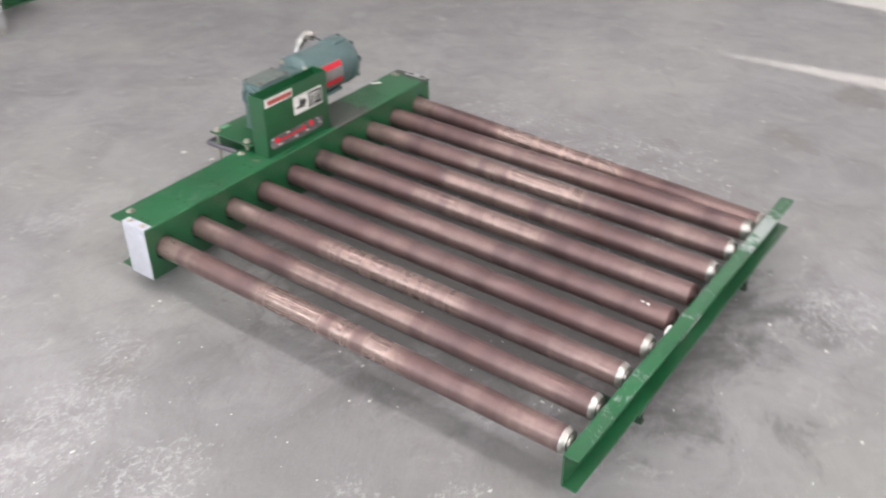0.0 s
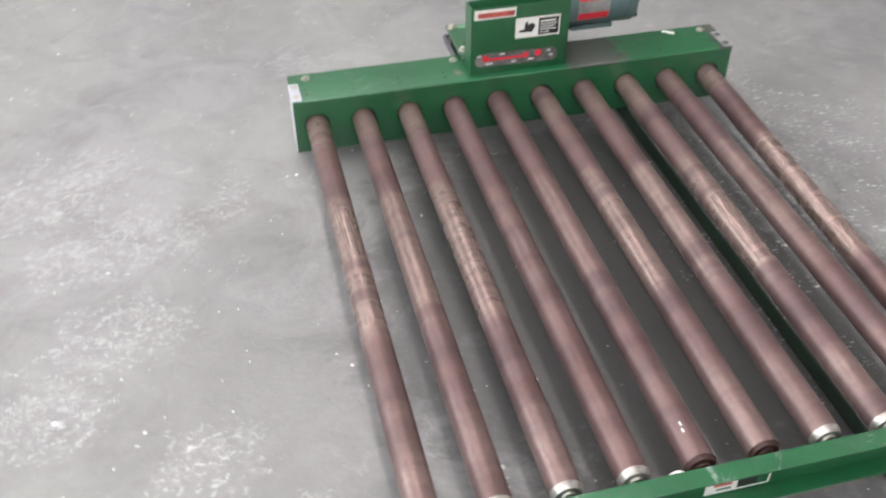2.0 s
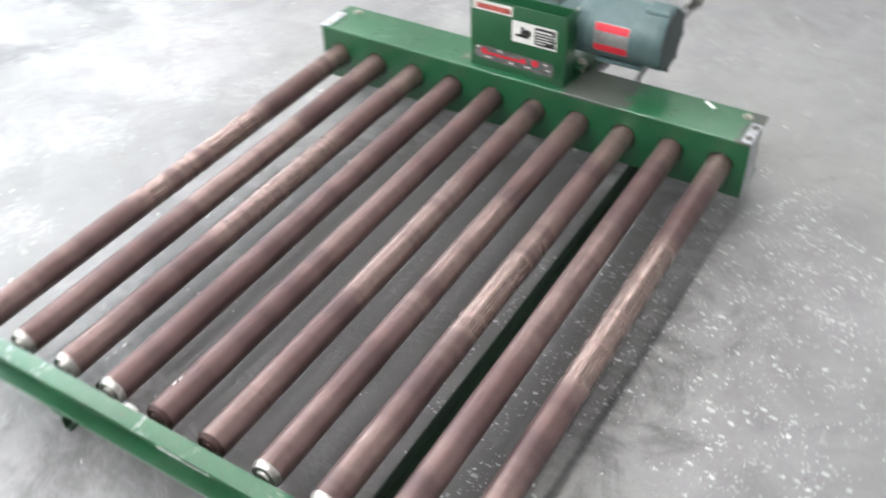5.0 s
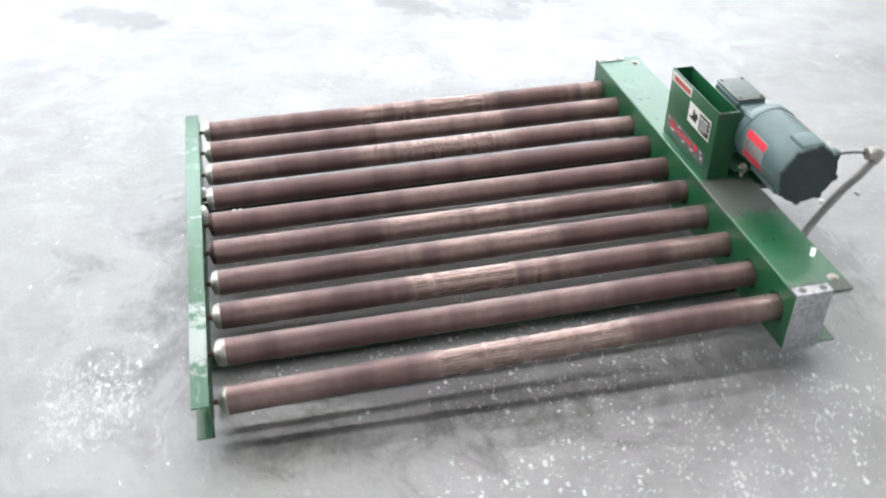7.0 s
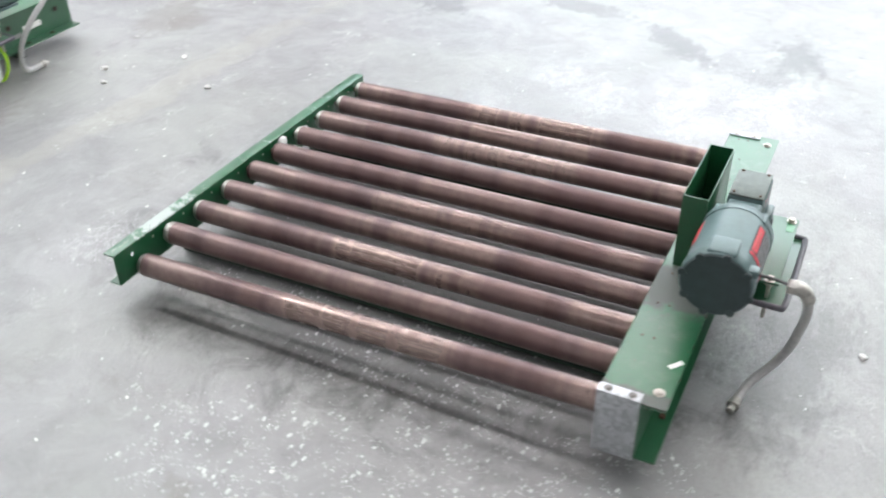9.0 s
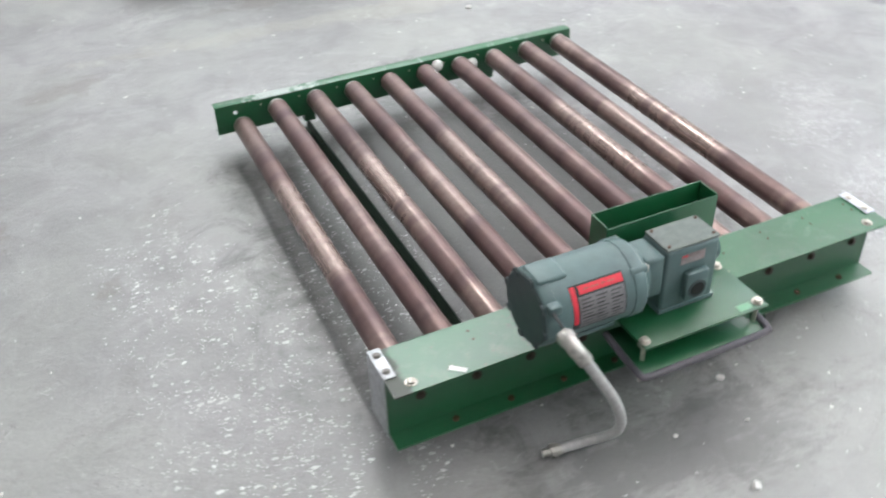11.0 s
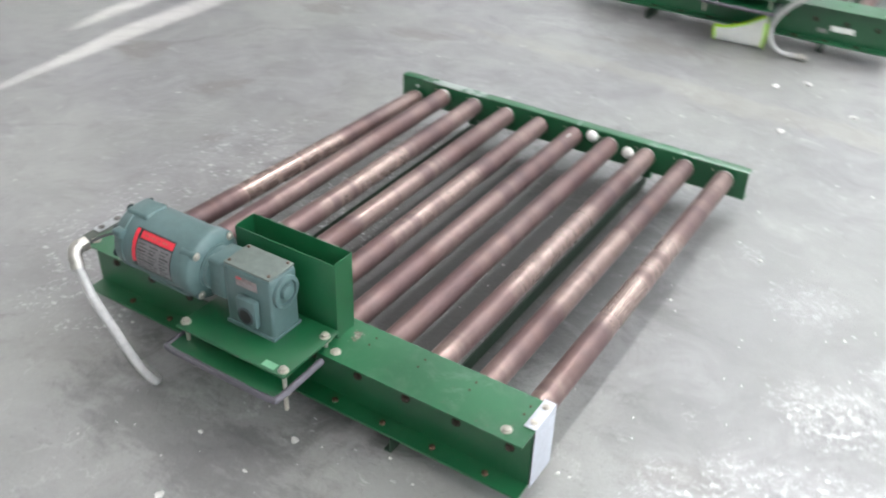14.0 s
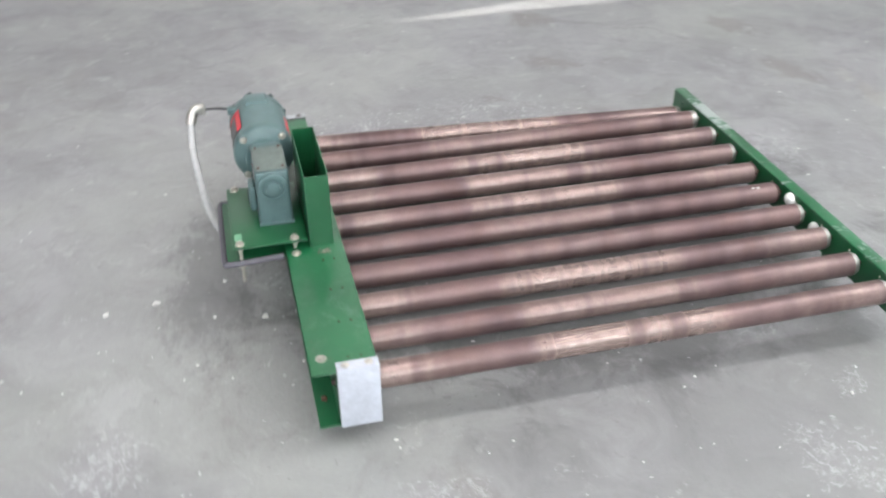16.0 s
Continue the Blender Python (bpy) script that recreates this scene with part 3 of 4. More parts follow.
def pierced(x0, x1, z0, z1, y0, y1, holes, sides=28):
    """An upright sheet across y with round holes (x, z, radius) in a row along x."""
    bm = bmesh.new()
    holes = sorted(holes)
    cuts = [x0] + [(a[0] + b[0]) / 2 for a, b in zip(holes, holes[1:])] + [x1]
    for (hx, hz, r), a, b in zip(holes, cuts, cuts[1:]):
        layers = []
        for y in (y0, y1):
            inner, outer = [], []
            corner = [math.atan2(z - hz, x - hx) for x, z in ((b, z1), (a, z1), (a, z0), (b, z0))]
            angles = sorted([k * math.tau / sides - math.pi + 0.01 for k in range(sides)] + corner)
            for g in angles:
                c, s = math.cos(g), math.sin(g)
                reach = min(((b - hx) / c if c > 1e-9 else (a - hx) / c if c < -1e-9 else 9), ((z1 - hz) / s if s > 1e-9 else (z0 - hz) / s if s < -1e-9 else 9))
                inner.append(bm.verts.new((hx + r * c, y, hz + r * s)))
                outer.append(bm.verts.new((hx + reach * c, y, hz + reach * s)))
            layers.append((inner, outer))
        (i0, o0), (i1, o1) = layers
        for k in range(len(i0)):
            j = (k + 1) % len(i0)
            bm.faces.new((i0[k], i0[j], o0[j], o0[k])), bm.faces.new((i1[k], o1[k], o1[j], i1[j]))
            bm.faces.new((i0[k], i1[k], i1[j], i0[j]))
            mid = (o0[k].co + o0[j].co) / 2
            if abs(mid.z - z0) < 1e-6 or abs(mid.z - z1) < 1e-6 or abs(mid.x - x0) < 1e-6 or abs(mid.x - x1) < 1e-6:
                bm.faces.new((o0[k], o0[j], o1[j], o1[k]))
    bmesh.ops.remove_doubles(bm, verts=bm.verts[:], dist=1e-6)
    return bm


def bolt_head(x, y, z, axis="z", r=0.009, h=0.006, sign=1, washer=True):
    rows = [(0, r * 1.55), (sign * 0.0015, r * 1.55), (sign * 0.0016, r)] if washer else [(0, r)]
    return lathe(rows + [(sign * (h - 0.001), r), (sign * h, r * 0.8)], (x, y, z), axis, 6 if not washer else 12)


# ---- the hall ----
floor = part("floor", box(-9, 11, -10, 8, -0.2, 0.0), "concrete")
tagged(floor, "worn sealed grey concrete slab with scuffs, stains and painted-in shade", "floor", kind="structure")
ceiling = part("ceiling", box(-9, 11, -10, 8, 6.3, 6.5), "roof")
tagged(ceiling, "plain dull grey sheet ceiling of the hall", "ceiling", kind="structure")
wall = part("wall_west", box(-9.2, -9, -10.2, 8.2, -0.2, 6.5), "wall")
tagged(wall, "plain pale painted hall wall", "wall", kind="structure")
wall = part("wall_south", box(-9, 11, -10.2, -10, -0.2, 6.5), "wall")
tagged(wall, "plain pale painted hall wall", "wall", kind="structure")
bm = box(11, 11.2, -10.2, 8.2, -0.2, 2.8)
box(11, 11.2, -10.2, 8.2, 5.7, 6.5, bm=bm)
box(11, 11.2, -10.2, -8.2, 2.8, 5.7, bm=bm)
box(11, 11.2, 7.2, 8.2, 2.8, 5.7, bm=bm)
wall = part("wall_east", bm, "wall")
tagged(wall, "plain pale painted hall wall with a high window band", "wall", kind="structure")
# slits cut in the unseen north wall, placed to shape the sun strips
def panel(x0, x1, z0, z1, bm=None, cut=0.0):
    """A piece of the wall; cut slants its lower edge up towards smaller x."""
    return extrude([(x0, z0 + cut), (x1, z0), (x1, z1), (x0, z1)] if cut >= 0 else [(x0, z0), (x1, z0 - cut), (x1, z1), (x0, z1)], 8.0, 8.2, "y", bm)


bm = panel(-9, -2.92, -0.2, 6.5)
panel(-2.66, -1.965, -0.2, 3.4, bm)
panel(-1.855, -1.69, -0.2, 3.4, bm)
panel(-1.545, 11, -0.2, 3.4, bm)
panel(-2.92, -2.66, 3.16, 3.4, bm)
panel(-2.92, -2.66, -0.2, 2.30, bm)
panel(-1.965, -1.855, 2.40, 3.4, bm, -0.12)
panel(-1.965, -1.855, -0.2, 2.08, bm)
panel(-1.69, -1.545, 2.46, 3.4, bm, -0.33)
panel(-1.69, -1.545, -0.2, 2.08, bm)
panel(-2.92, 11, 5.6, 6.5, bm)
panel(7.6, 11, 3.4, 5.6, bm)
wall = part("wall_north", bm, "wall")
tagged(wall, "plain pale hall wall with slits added for the sun strips", "wall", kind="structure")
# added pane behind the north lamp, keeps the sun out
window = part("window_1", box(-2.92, 7.6, 8.05, 8.08, 3.4, 5.6), "frosted")
tagged(window, "unseen frosted window band added high in the wall", "window", kind="structure")
for k in range(8):
    x = -2.92 + 10.52 * k / 7
    part("window_post", box(x - 0.03 if k else x, x + 0.03 if k < 7 else x, 8.081, 8.14, 3.4, 5.6), "wall", window)
ground = part("ground", box(-60, 60, 8.25, 80, -0.22, -0.02), "concrete")
tagged(ground, "grey concrete yard outside the north wall", "ground", kind="structure")


# ---- conveyors ----
PITCH = 0.1403
DROP = 0.008  # the idler rail lies lower than the drive side
TOP, BASE, AXIS, RADIUS = 0.236, 0.061, 0.149, 0.0342


def decal(name, x0, x1, z0, z1, y, mat, parent, label="", thick=0.0008, sign=1):
    return part(name, box(x0, x1, min(y, y + sign * thick), max(y, y + sign * thick), z0, z1), mat, parent, label)


def roller_parts(unit, x, wear, sag=0.0, shift=0.0, rusty=False):
    rows = [(0, RADIUS - 0.003), (0.002, RADIUS - 0.0005), (0.006, RADIUS), (1.446, RADIUS), (1.453, RADIUS - 0.0008), (1.458, RADIUS - 0.0025), (1.460, RADIUS - 0.005)]
    r = part("roller", lathe(rows, (0, 0, 0), "y", 40), "roller", unit, "brown rusted steel pipe with polished wear bands", False)
    # the drive end is inside the chain case
    m = Matrix.Translation((MIRROR[0] - x if MIRROR[0] else x, -0.055, AXIS)) @ Matrix.Rotation(-math.asin(sag / 1.46), 4, "X") @ Matrix.Rotation(-shift / 1.46, 4, "Z")
    r.matrix_local = m
    r.color = (wear, wear, wear, 1)
    shine = 1.456 if rusty else 1.4405 if 0.15 < x < 0.25 else 1.4475
    ring = lathe([(shine, RADIUS - 0.003), (shine + 0.0003, RADIUS + 0.0003), (1.4535, RADIUS - 0.0004), (1.4585, RADIUS - 0.0024), (1.4605, RADIUS - 0.004), (1.4635, RADIUS - 0.0045), (1.4645, RADIUS - 0.008), (1.4625, RADIUS - 0.011), (1.4625, 0.017), (1.468, 0.016), (1.469, 0.011)], (0, 0, 0), "y", 32)
    part("bearing_cap", ring, "rust_cap" if rusty else "bright", r, "rusted bearing cap" if rusty else "shiny pressed steel bearing cap", False)
    part("axle", lathe([(1.468, 0.0065), (1.497 if sag < 0.02 else 1.482, 0.0065)], (0, 0, 0), "y", 6), "rust_bolt", r, "hexagon steel axle", False)
    return r


def frame_parts(unit, count, wear, length, sagged=True):
    spots = [length - 0.0655 - PITCH * k for k in range(count)]
    hole = 0.0390
    part("side_plate", pierced(0, length, BASE, TOP - 0.004, -0.003, 0.0, [(x, AXIS, hole) for x in spots]), "green", unit, "dark green sheet with round roller holes")
    lip = [(-0.0045 + 0.005 * math.sin(radians(a)), TOP - 0.005 + 0.005 * math.cos(radians(a))) for a in range(0, 91, 15)]
    sheet = [(-0.157, TOP - 0.004), (-0.157, TOP)] + lip + [(0.0005, TOP - 0.008), (-0.0015, TOP - 0.008), (-0.0015, TOP - 0.004)]
    part("top_cover", extrude(sheet, 0, length), "green_cover", unit, "green steel cover with dusty worn paint")
    web = [(-0.094, BASE + 0.003), (-0.150, BASE + 0.003), (-0.150, BASE + 0.009), (-0.100, BASE + 0.009), (-0.100, TOP - 0.010), (-0.150, TOP - 0.010), (-0.150, TOP - 0.0045), (-0.094, TOP - 0.0045)]
    part("outer_channel", extrude(web, 0.001, length - 0.004), "green", unit)
    part("chain_case_floor", box(0.004, length - 0.004, -0.0935, -0.0035, BASE + 0.003, BASE + 0.006), "dark", unit)
    for x in spots:
        part("shaft_nut", bolt_head(x + 0.01, -0.1005, AXIS + 0.01, "y", 0.0082, 0.008, -1), "dark_nut", unit)
    for k in range(count - 1):
        part("flange_bolt", bolt_head(length - 0.10 - PITCH * k * 1.02, -0.126, BASE + 0.0092, "z", 0.0085, 0.006, 1, False), "rust_bolt", unit)
    for k in range(count):
        if 0.52 < spots[k] + 0.02 < 0.9 or spots[k] < 0.2:
            continue
        for y in (-0.035, -0.065):
            part("screw", lathe([(0, 0.0032), (0.0012, 0.0026)], (spots[k] + 0.02, y, TOP), "z", 8), "rust_bolt", unit)
    for x, y in ((length - 0.054, -0.128), (0.884, -0.131), (0.05, -0.128)):
        part("cover_bolt", bolt_head(x, y, TOP + 0.0002), "bolt", unit, "pale zinc bolt with washer")

    # end caps, bent over the top of the case
    def cap(x, sign, mat, label, low):
        a, b = sorted((x, x + sign * 0.0018))
        bm = box(a, b, -0.099, 0.001, low, TOP + 0.0022, 0.0006)
        c, d = sorted((x + sign * 0.0018, x - sign * 0.028))
        box(c, d, -0.099, 0.001, TOP + 0.0024, TOP + 0.0042, 0.0006, bm=bm)
        piece = part("end_cap", bm, mat, unit, label)
        for y in (-0.022, -0.078):
            part("cap_bolt", bolt_head(x - sign * 0.013, y, TOP + 0.0043, "z", 0.0065, 0.004), "bolt" if mat == "white_zinc" else "grey_bolt", piece)

    cap(length, 1, "white_zinc", "whitish zinc end plate", BASE)
    cap(0.0, -1, "galv", "spangled galvanised end plate", BASE - 0.004)

    # idler rail: a channel that opens outwards
    y = 1.428
    part("idler_web", pierced(0.003, length + 0.005, 0.0755, 0.1675, y, y + 0.005, [(x, AXIS - DROP, 0.0075) for x in spots]), "green", unit)
    for z0, z1 in ((0.070, 0.0753), (0.1677, 0.173)):
        part("idler_flange", box(0.003, length + 0.005, y, y + 0.041, z0, z1, 0.0012), "green_worn" if z1 > 0.1 else "green", unit, "green flange scraped to pale primer" if z1 > 0.1 else "")
    for k in range(count - 1):
        x = (spots[k] + spots[k + 1]) / 2
        part("web_screw", lathe([(0, 0.004), (-0.002, 0.003)], (x + 0.02, y, 0.150), "y", 8), "bolt", unit)

    # cross ties underneath carry both sides
    for x, way in ((length - 0.352, -1), (0.330, -1)):
        w, t = 0.020 * way, 0.005 * way
        outline = [(x, 0.001), (x, 0.044), (x + t, 0.044), (x + t, 0.006), (x + w, 0.006), (x + w, 0.001)]
        tie = part("cross_tie", extrude(outline, -0.140 if x > 0.7 else -0.095, 1.462, "y"), "green_dull", unit, "dark green angle iron cross tie")
        part("spacer", box(x - 0.018, x + 0.022, 1.43, 1.464, 0.0442, 0.0697, 0.001), "green", tie)
        part("spacer", box(x - 0.018, x + 0.022, -0.094, -0.02, 0.0442, BASE - 0.0004, 0.001), "green", tie)
    for k, x in enumerate(spots):
        last = sagged and k == count - 1
        roller_parts(unit, x, wear[k % len(wear)], 0.046 if last else DROP, 0.014 if last else 0.0, k in (4, 5))
    return spots


def drive_parts(unit, hang):
    """Chain guard, gear motor on its slotted plate and the conduit stub."""
    # chain guard, open at the top
    x0, x1, y0, y1, z0, z1 = 0.553, 0.858, -0.090, -0.024, TOP + 0.0004, 0.452
    t = 0.003
    bm = box(x0, x1, y1 - t, y1, z0, z1, 0.0008)
    box(x0, x1, y0, y0 + t, z0, z1 - 0.004, 0.0008, bm=bm)
    box(x0, x0 + t, y0 + t, y1 - t, z0, z1 - 0.001, bm=bm)
    box(x1 - t, x1, y0 + t, y1 - t, z0, z1 - 0.001, bm=bm)
    guard = part("chain_guard", bm, "green", unit, "open-topped green sheet chain guard with stickers")
    lab = part("warning_label", box(0.583, 0.722, y1, y1 + 0.0008, 0.343, 0.408), "label_white", guard, "white and black warning sticker")
    decal("label_panel", 0.587, 0.650, 0.348, 0.402, y1 + 0.0008, "ink", lab, "", 0.0005)
    for k, (w, h) in enumerate(((0.05, 0.005), (0.054, 0.003), (0.046, 0.003), (0.052, 0.003), (0.03, 0.003))):
        decal("label_line", 0.646 - w, 0.646, 0.389 - 0.0085 * k, 0.389 - 0.0085 * k + h, y1 + 0.0013, "label_white", lab, "", 0.0003)
    pict = lathe([(0, 0.011), (0.0005, 0.011)], (0.672, y1 + 0.0008, 0.378), "y", 14)
    extrude([(0.668, 0.360), (0.712, 0.362), (0.706, 0.370), (0.694, 0.370), (0.692, 0.394), (0.684, 0.394), (0.682, 0.370), (0.668, 0.368)], y1 + 0.0008, y1 + 0.0013, "y", bm=pict)
    part("label_picture", pict, "ink", lab)
    strip = part("maker_strip", box(0.722, 0.850, y1, y1 + 0.0008, 0.416, 0.446), "label_white", guard, "worn red and white maker's strip")
    decal("strip_band", 0.727, 0.838, 0.421, 0.437, y1 + 0.0008, "pink", strip, "", 0.0005)
    rounded = [(0.826 + 0.018 * math.cos(a), 0.283 + 0.022 * math.sin(a)) for a in [(-90 + 20 * i) * math.pi / 180 for i in range(10)]]
    rounded += [(0.602 + 0.016 * math.cos(a), 0.279 + 0.022 * math.sin(a)) for a in [(90 + 20 * i) * math.pi / 180 for i in range(10)]]
    badge = part("maker_badge", extrude(rounded, y1, y1 + 0.0008, "y"), "badge", guard, "scuffed silver badge with a red mark")
    mark = box(0.695, 0.806, y1 + 0.0008, y1 + 0.0013, 0.279, 0.287)
    for mx, mz, r in ((0.812, 0.288, 0.011), (0.684, 0.286, 0.009), (0.646, 0.288, 0.011)):
        lathe([(0, r), (0.0006, r)], (mx, y1 + 0.0008, mz), "y", 14, bm=mark)
    part("badge_mark", mark, "red", badge)
    for mx, mz, w in ((0.832, 0.297, 0.012), (0.800, 0.270, 0.022), (0.760, 0.298, 0.016), (0.722, 0.269, 0.014), (0.668, 0.270, 0.018), (0.612, 0.292, 0.010), (0.604, 0.276, 0.012)):
        decal("badge_fleck", mx - w / 2, mx + w / 2, mz - 0.0025, mz + 0.0025, y1 + 0.0008, "label_white", badge, "", 0.0004)

    # mounting plate on spacers over the lower bracket
    plate = part("motor_plate", box(0.533, 0.868, -0.297, -0.096, 0.262, 0.268, 0.001), "green", unit, "green motor base plate on four adjusting bolts")
    for x, y in ((0.852, -0.278), (0.545, -0.274), (0.853, -0.130), (0.545, -0.130)):
        stud = part("adjusting_bolt", bolt_head(x, y, 0.2682, "z", 0.0088, 0.010), "bolt", plate, "zinc adjusting bolt")
        part("shank", lathe([(0, 0.0055), (0.118 if y < -0.2 else 0.026, 0.0055)], (x, y, 0.150 if y < -0.2 else 0.238), "z", 10), "bolt", stud)
        part("nut", bolt_head(x, y, 0.2618, "z", 0.0105, 0.009, -1), "bolt", stud)
        if y < -0.2:
            part("lower_nut", bolt_head(x, y, 0.2055, "z", 0.0105, 0.009, -1), "bolt", stud)
    lower = part("lower_bracket", box(0.518, 0.862, -0.318, -0.1575, 0.2105, 0.2145, 0.001), "green", unit, "green bracket with a vinyl edge strip")
    edge = [(0.522, -0.162, 0.212), (0.516, -0.24, 0.211), (0.515, -0.305, 0.210), (0.524, -0.321, 0.210), (0.60, -0.324, 0.211), (0.75, -0.325, 0.212), (0.848, -0.324, 0.214), (0.862, -0.312, 0.215), (0.866, -0.25, 0.219), (0.868, -0.165, 0.224)]
    part("edge_strip", tube(edge, 0.0085, 10), "trim", lower, "dark vinyl edge strip")

    # gear box
    bm = box(0.626, 0.771, -0.214, -0.122, 0.2684, 0.436, 0.009, steps=3)
    box(0.623, 0.774, -0.217, -0.119, 0.2684, 0.280, 0.003, bm=bm)
    gear = part("gearbox", bm, "motor", unit, "grey-teal cast worm gearbox")
    lid = part("gearbox_lid", box(0.628, 0.769, -0.212, -0.124, 0.4365, 0.444, 0.004), "motor_top", gear, "dusty gearbox lid")
    for x in (0.639, 0.758):
        for y in (-0.201, -0.135):
            part("lid_bolt", bolt_head(x, y, 0.4441, "z", 0.0042, 0.003, 1, False), "rust_bolt", lid)
    boss = part("output_boss", box(0.676, 0.736, -0.234, -0.2145, 0.300, 0.376, 0.006), "motor", gear)
    part("sight_glass", lathe([(0, 0.019), (-0.003, 0.017)], (0.706, -0.2343, 0.330), "y", 20), "dark", boss)
    part("sight_rim", lathe([(0, 0.024), (-0.002, 0.0235)], (0.706, -0.2341, 0.330), "y", 20), "motor_end", boss)
    part("end_cover", lathe([(0, 0.042), (0.008, 0.041), (0.010, 0.038), (0.010, 0.031), (0.004, 0.029), (0.004, 0.020), (0.013, 0.018), (0.015, 0.011)], (0.7715, -0.168, 0.390), "x", 28), "motor", gear, "round cast end cover")
    plate_label = part("gearbox_label", box(0.666, 0.730, -0.2148, -0.2142, 0.394, 0.420), "faded_label", gear, "small faded pinkish rating label")
    decal("label_band", 0.669, 0.684, 0.4135, 0.4175, -0.2148, "red", plate_label, "", 0.0004, -1)
    for k in range(3):
        decal("label_line", 0.672, 0.722 - 0.006 * (k % 2), 0.398 + 0.0045 * k, 0.3996 + 0.0045 * k, -0.2148, "label_grey", plate_label, "", 0.0004, -1)
    part("adapter", box(0.574, 0.6255, -0.213, -0.127, 0.326, 0.432, 0.008, steps=3), "motor", gear)
    part("input_flange", lathe([(0, 0.058), (0.007, 0.060), (0.008, 0.056), (0.020, 0.054)], (0.562, -0.172, 0.380), "x", 28), "motor", gear)

    # motor
    ax, ay, az = 0.304, -0.172, 0.380
    rows = [(0, 0.084), (0.004, 0.087), (0.030, 0.088), (0.031, 0.086), (0.216, 0.086), (0.217, 0.088), (0.243, 0.088), (0.249, 0.084), (0.256, 0.070), (0.263, 0.055)]
    bm = lathe(rows, (ax, ay, az), "x", 48)
    motor = part("motor", bm, "motor", unit, "grey-teal enamelled electric motor")
    for a in (45, 135, 225, 315):
        c, s = math.cos(radians(a)), math.sin(radians(a))
        part("bolt_lug", lathe([(0.213, 0.012), (0.255, 0.012)], (ax, ay + 0.078 * c, az + 0.078 * s), "x", 12), "motor", motor)
    part("terminal_cover", box(ax + 0.004, ax + 0.075, ay - 0.034, ay + 0.034, az + 0.070, az + 0.0895, 0.006, steps=3), "motor", motor)
    part("lead_boss", box(ax + 0.004, ax + 0.034, ay - 0.089, ay - 0.062, az + 0.036, az + 0.058, 0.006), "motor", motor)
    part("motor_foot", box(ax + 0.060, ax + 0.200, ay - 0.045, ay + 0.045, az - 0.093, az - 0.080, 0.003), "motor", motor)
    disc = lathe([(-0.004, 0.080), (-0.0005, 0.083)], (ax, ay, az), "x", 48)
    for k in range(8):
        c, s = math.cos(k * math.tau / 8 + 0.2), math.sin(k * math.tau / 8 + 0.2)
        lathe([(-0.0055, 0.010), (-0.0005, 0.012)], (ax, ay + 0.080 * c, az + 0.080 * s), "x", 8, bm=disc)
    part("end_plate", disc, "motor_end", motor, "dark flat motor end plate")
    for a in (45, 135, 225, 315):
        c, s = math.cos(radians(a)), math.sin(radians(a))
        part("through_bolt", bolt_head(ax + 0.2555, ay + 0.078 * c, az + 0.078 * s, "x", 0.007, 0.006), "bolt", motor)

    def curved(name, a0, a1, x0, x1, lift, mat, parent, label=""):
        bm = bmesh.new()
        steps = 10
        rows = []
        for i in range(steps + 1):
            a = radians(a0 + (a1 - a0) * i / steps)
            rows.append([bm.verts.new((x, ay + (0.086 + r) * math.cos(a), az + (0.086 + r) * math.sin(a))) for x, r in ((x0, 0.0), (x0, lift), (x1, lift), (x1, 0.0))])
        for one, two in zip(rows, rows[1:]):
            for k in range(4):
                bm.faces.new((one[k], one[(k + 1) % 4], two[(k + 1) % 4], two[k]))
        bm.faces.new(rows[0]), bm.faces.new(rows[-1][::-1])
        return part(name, bm, mat, parent, label)

    plate2 = curved("nameplate", 127, 196, 0.368, 0.497, 0.0008, "nameplate", motor, "dark metal nameplate with a red corner")
    band = curved("red_band", 130, 142, 0.389, 0.495, 0.0013, "red", plate2)
    for x0, x1 in ((0.400, 0.411), (0.416, 0.437), (0.443, 0.451), (0.457, 0.476)):
        curved("printed_bar", 134.5, 137.5, x0, x1, 0.0016, "pink", band)
    curved("red_edge", 129, 186, 0.369, 0.380, 0.0014, "red", plate2)
    face = curved("rating_field", 145, 193, 0.384, 0.494, 0.0012, "rating_field", plate2, "greyed aluminium rating field")
    for k in range(8):
        for x0, x1 in ((0.388, 0.414 + 0.006 * (k % 2)), (0.424, 0.452 - 0.005 * (k % 3)), (0.460, 0.488 - 0.008 * (k % 2))):
            curved("printed_bar", 149 + 5.5 * k, 151.2 + 5.5 * k, x0, x1, 0.0015, "worn_print" if (k + int(x0 * 1000)) % 3 else "ink", face)
    back = curved("back_label", -28, 32, 0.398, 0.500, 0.0008, "label_grey", motor, "red and silver sticker")
    curved("red_band", 16, 30, 0.400, 0.498, 0.0013, "red", back)
    curved("red_band", -26, -10, 0.400, 0.498, 0.0013, "red", back)

    # lead wire and the loose conduit
    wire = [(0.318, -0.245, 0.425), (0.310, -0.285, 0.432), (0.304, -0.325, 0.430), (0.301, -0.345, 0.427)]
    part("lead_wire", tube(wire, 0.0035, 8), "rubber", unit, "black lead wire")
    hose = part("flexible_conduit", tube(hang, 0.0115, 12, smooth=14, ribs=0.04), "conduit", unit, "grey liquid-tight conduit hanging to the floor")
    elbow = tube([(0.298, -0.330, 0.430), (0.297, -0.350, 0.431), (0.302, -0.365, 0.421), (0.312, -0.372, 0.405), (0.320, -0.376, 0.392)], 0.0165, 12)
    lathe([(-0.012, 0.019), (0.008, 0.019), (0.010, 0.016)], (0.298, -0.336, 0.430), "y", 6, bm=elbow)
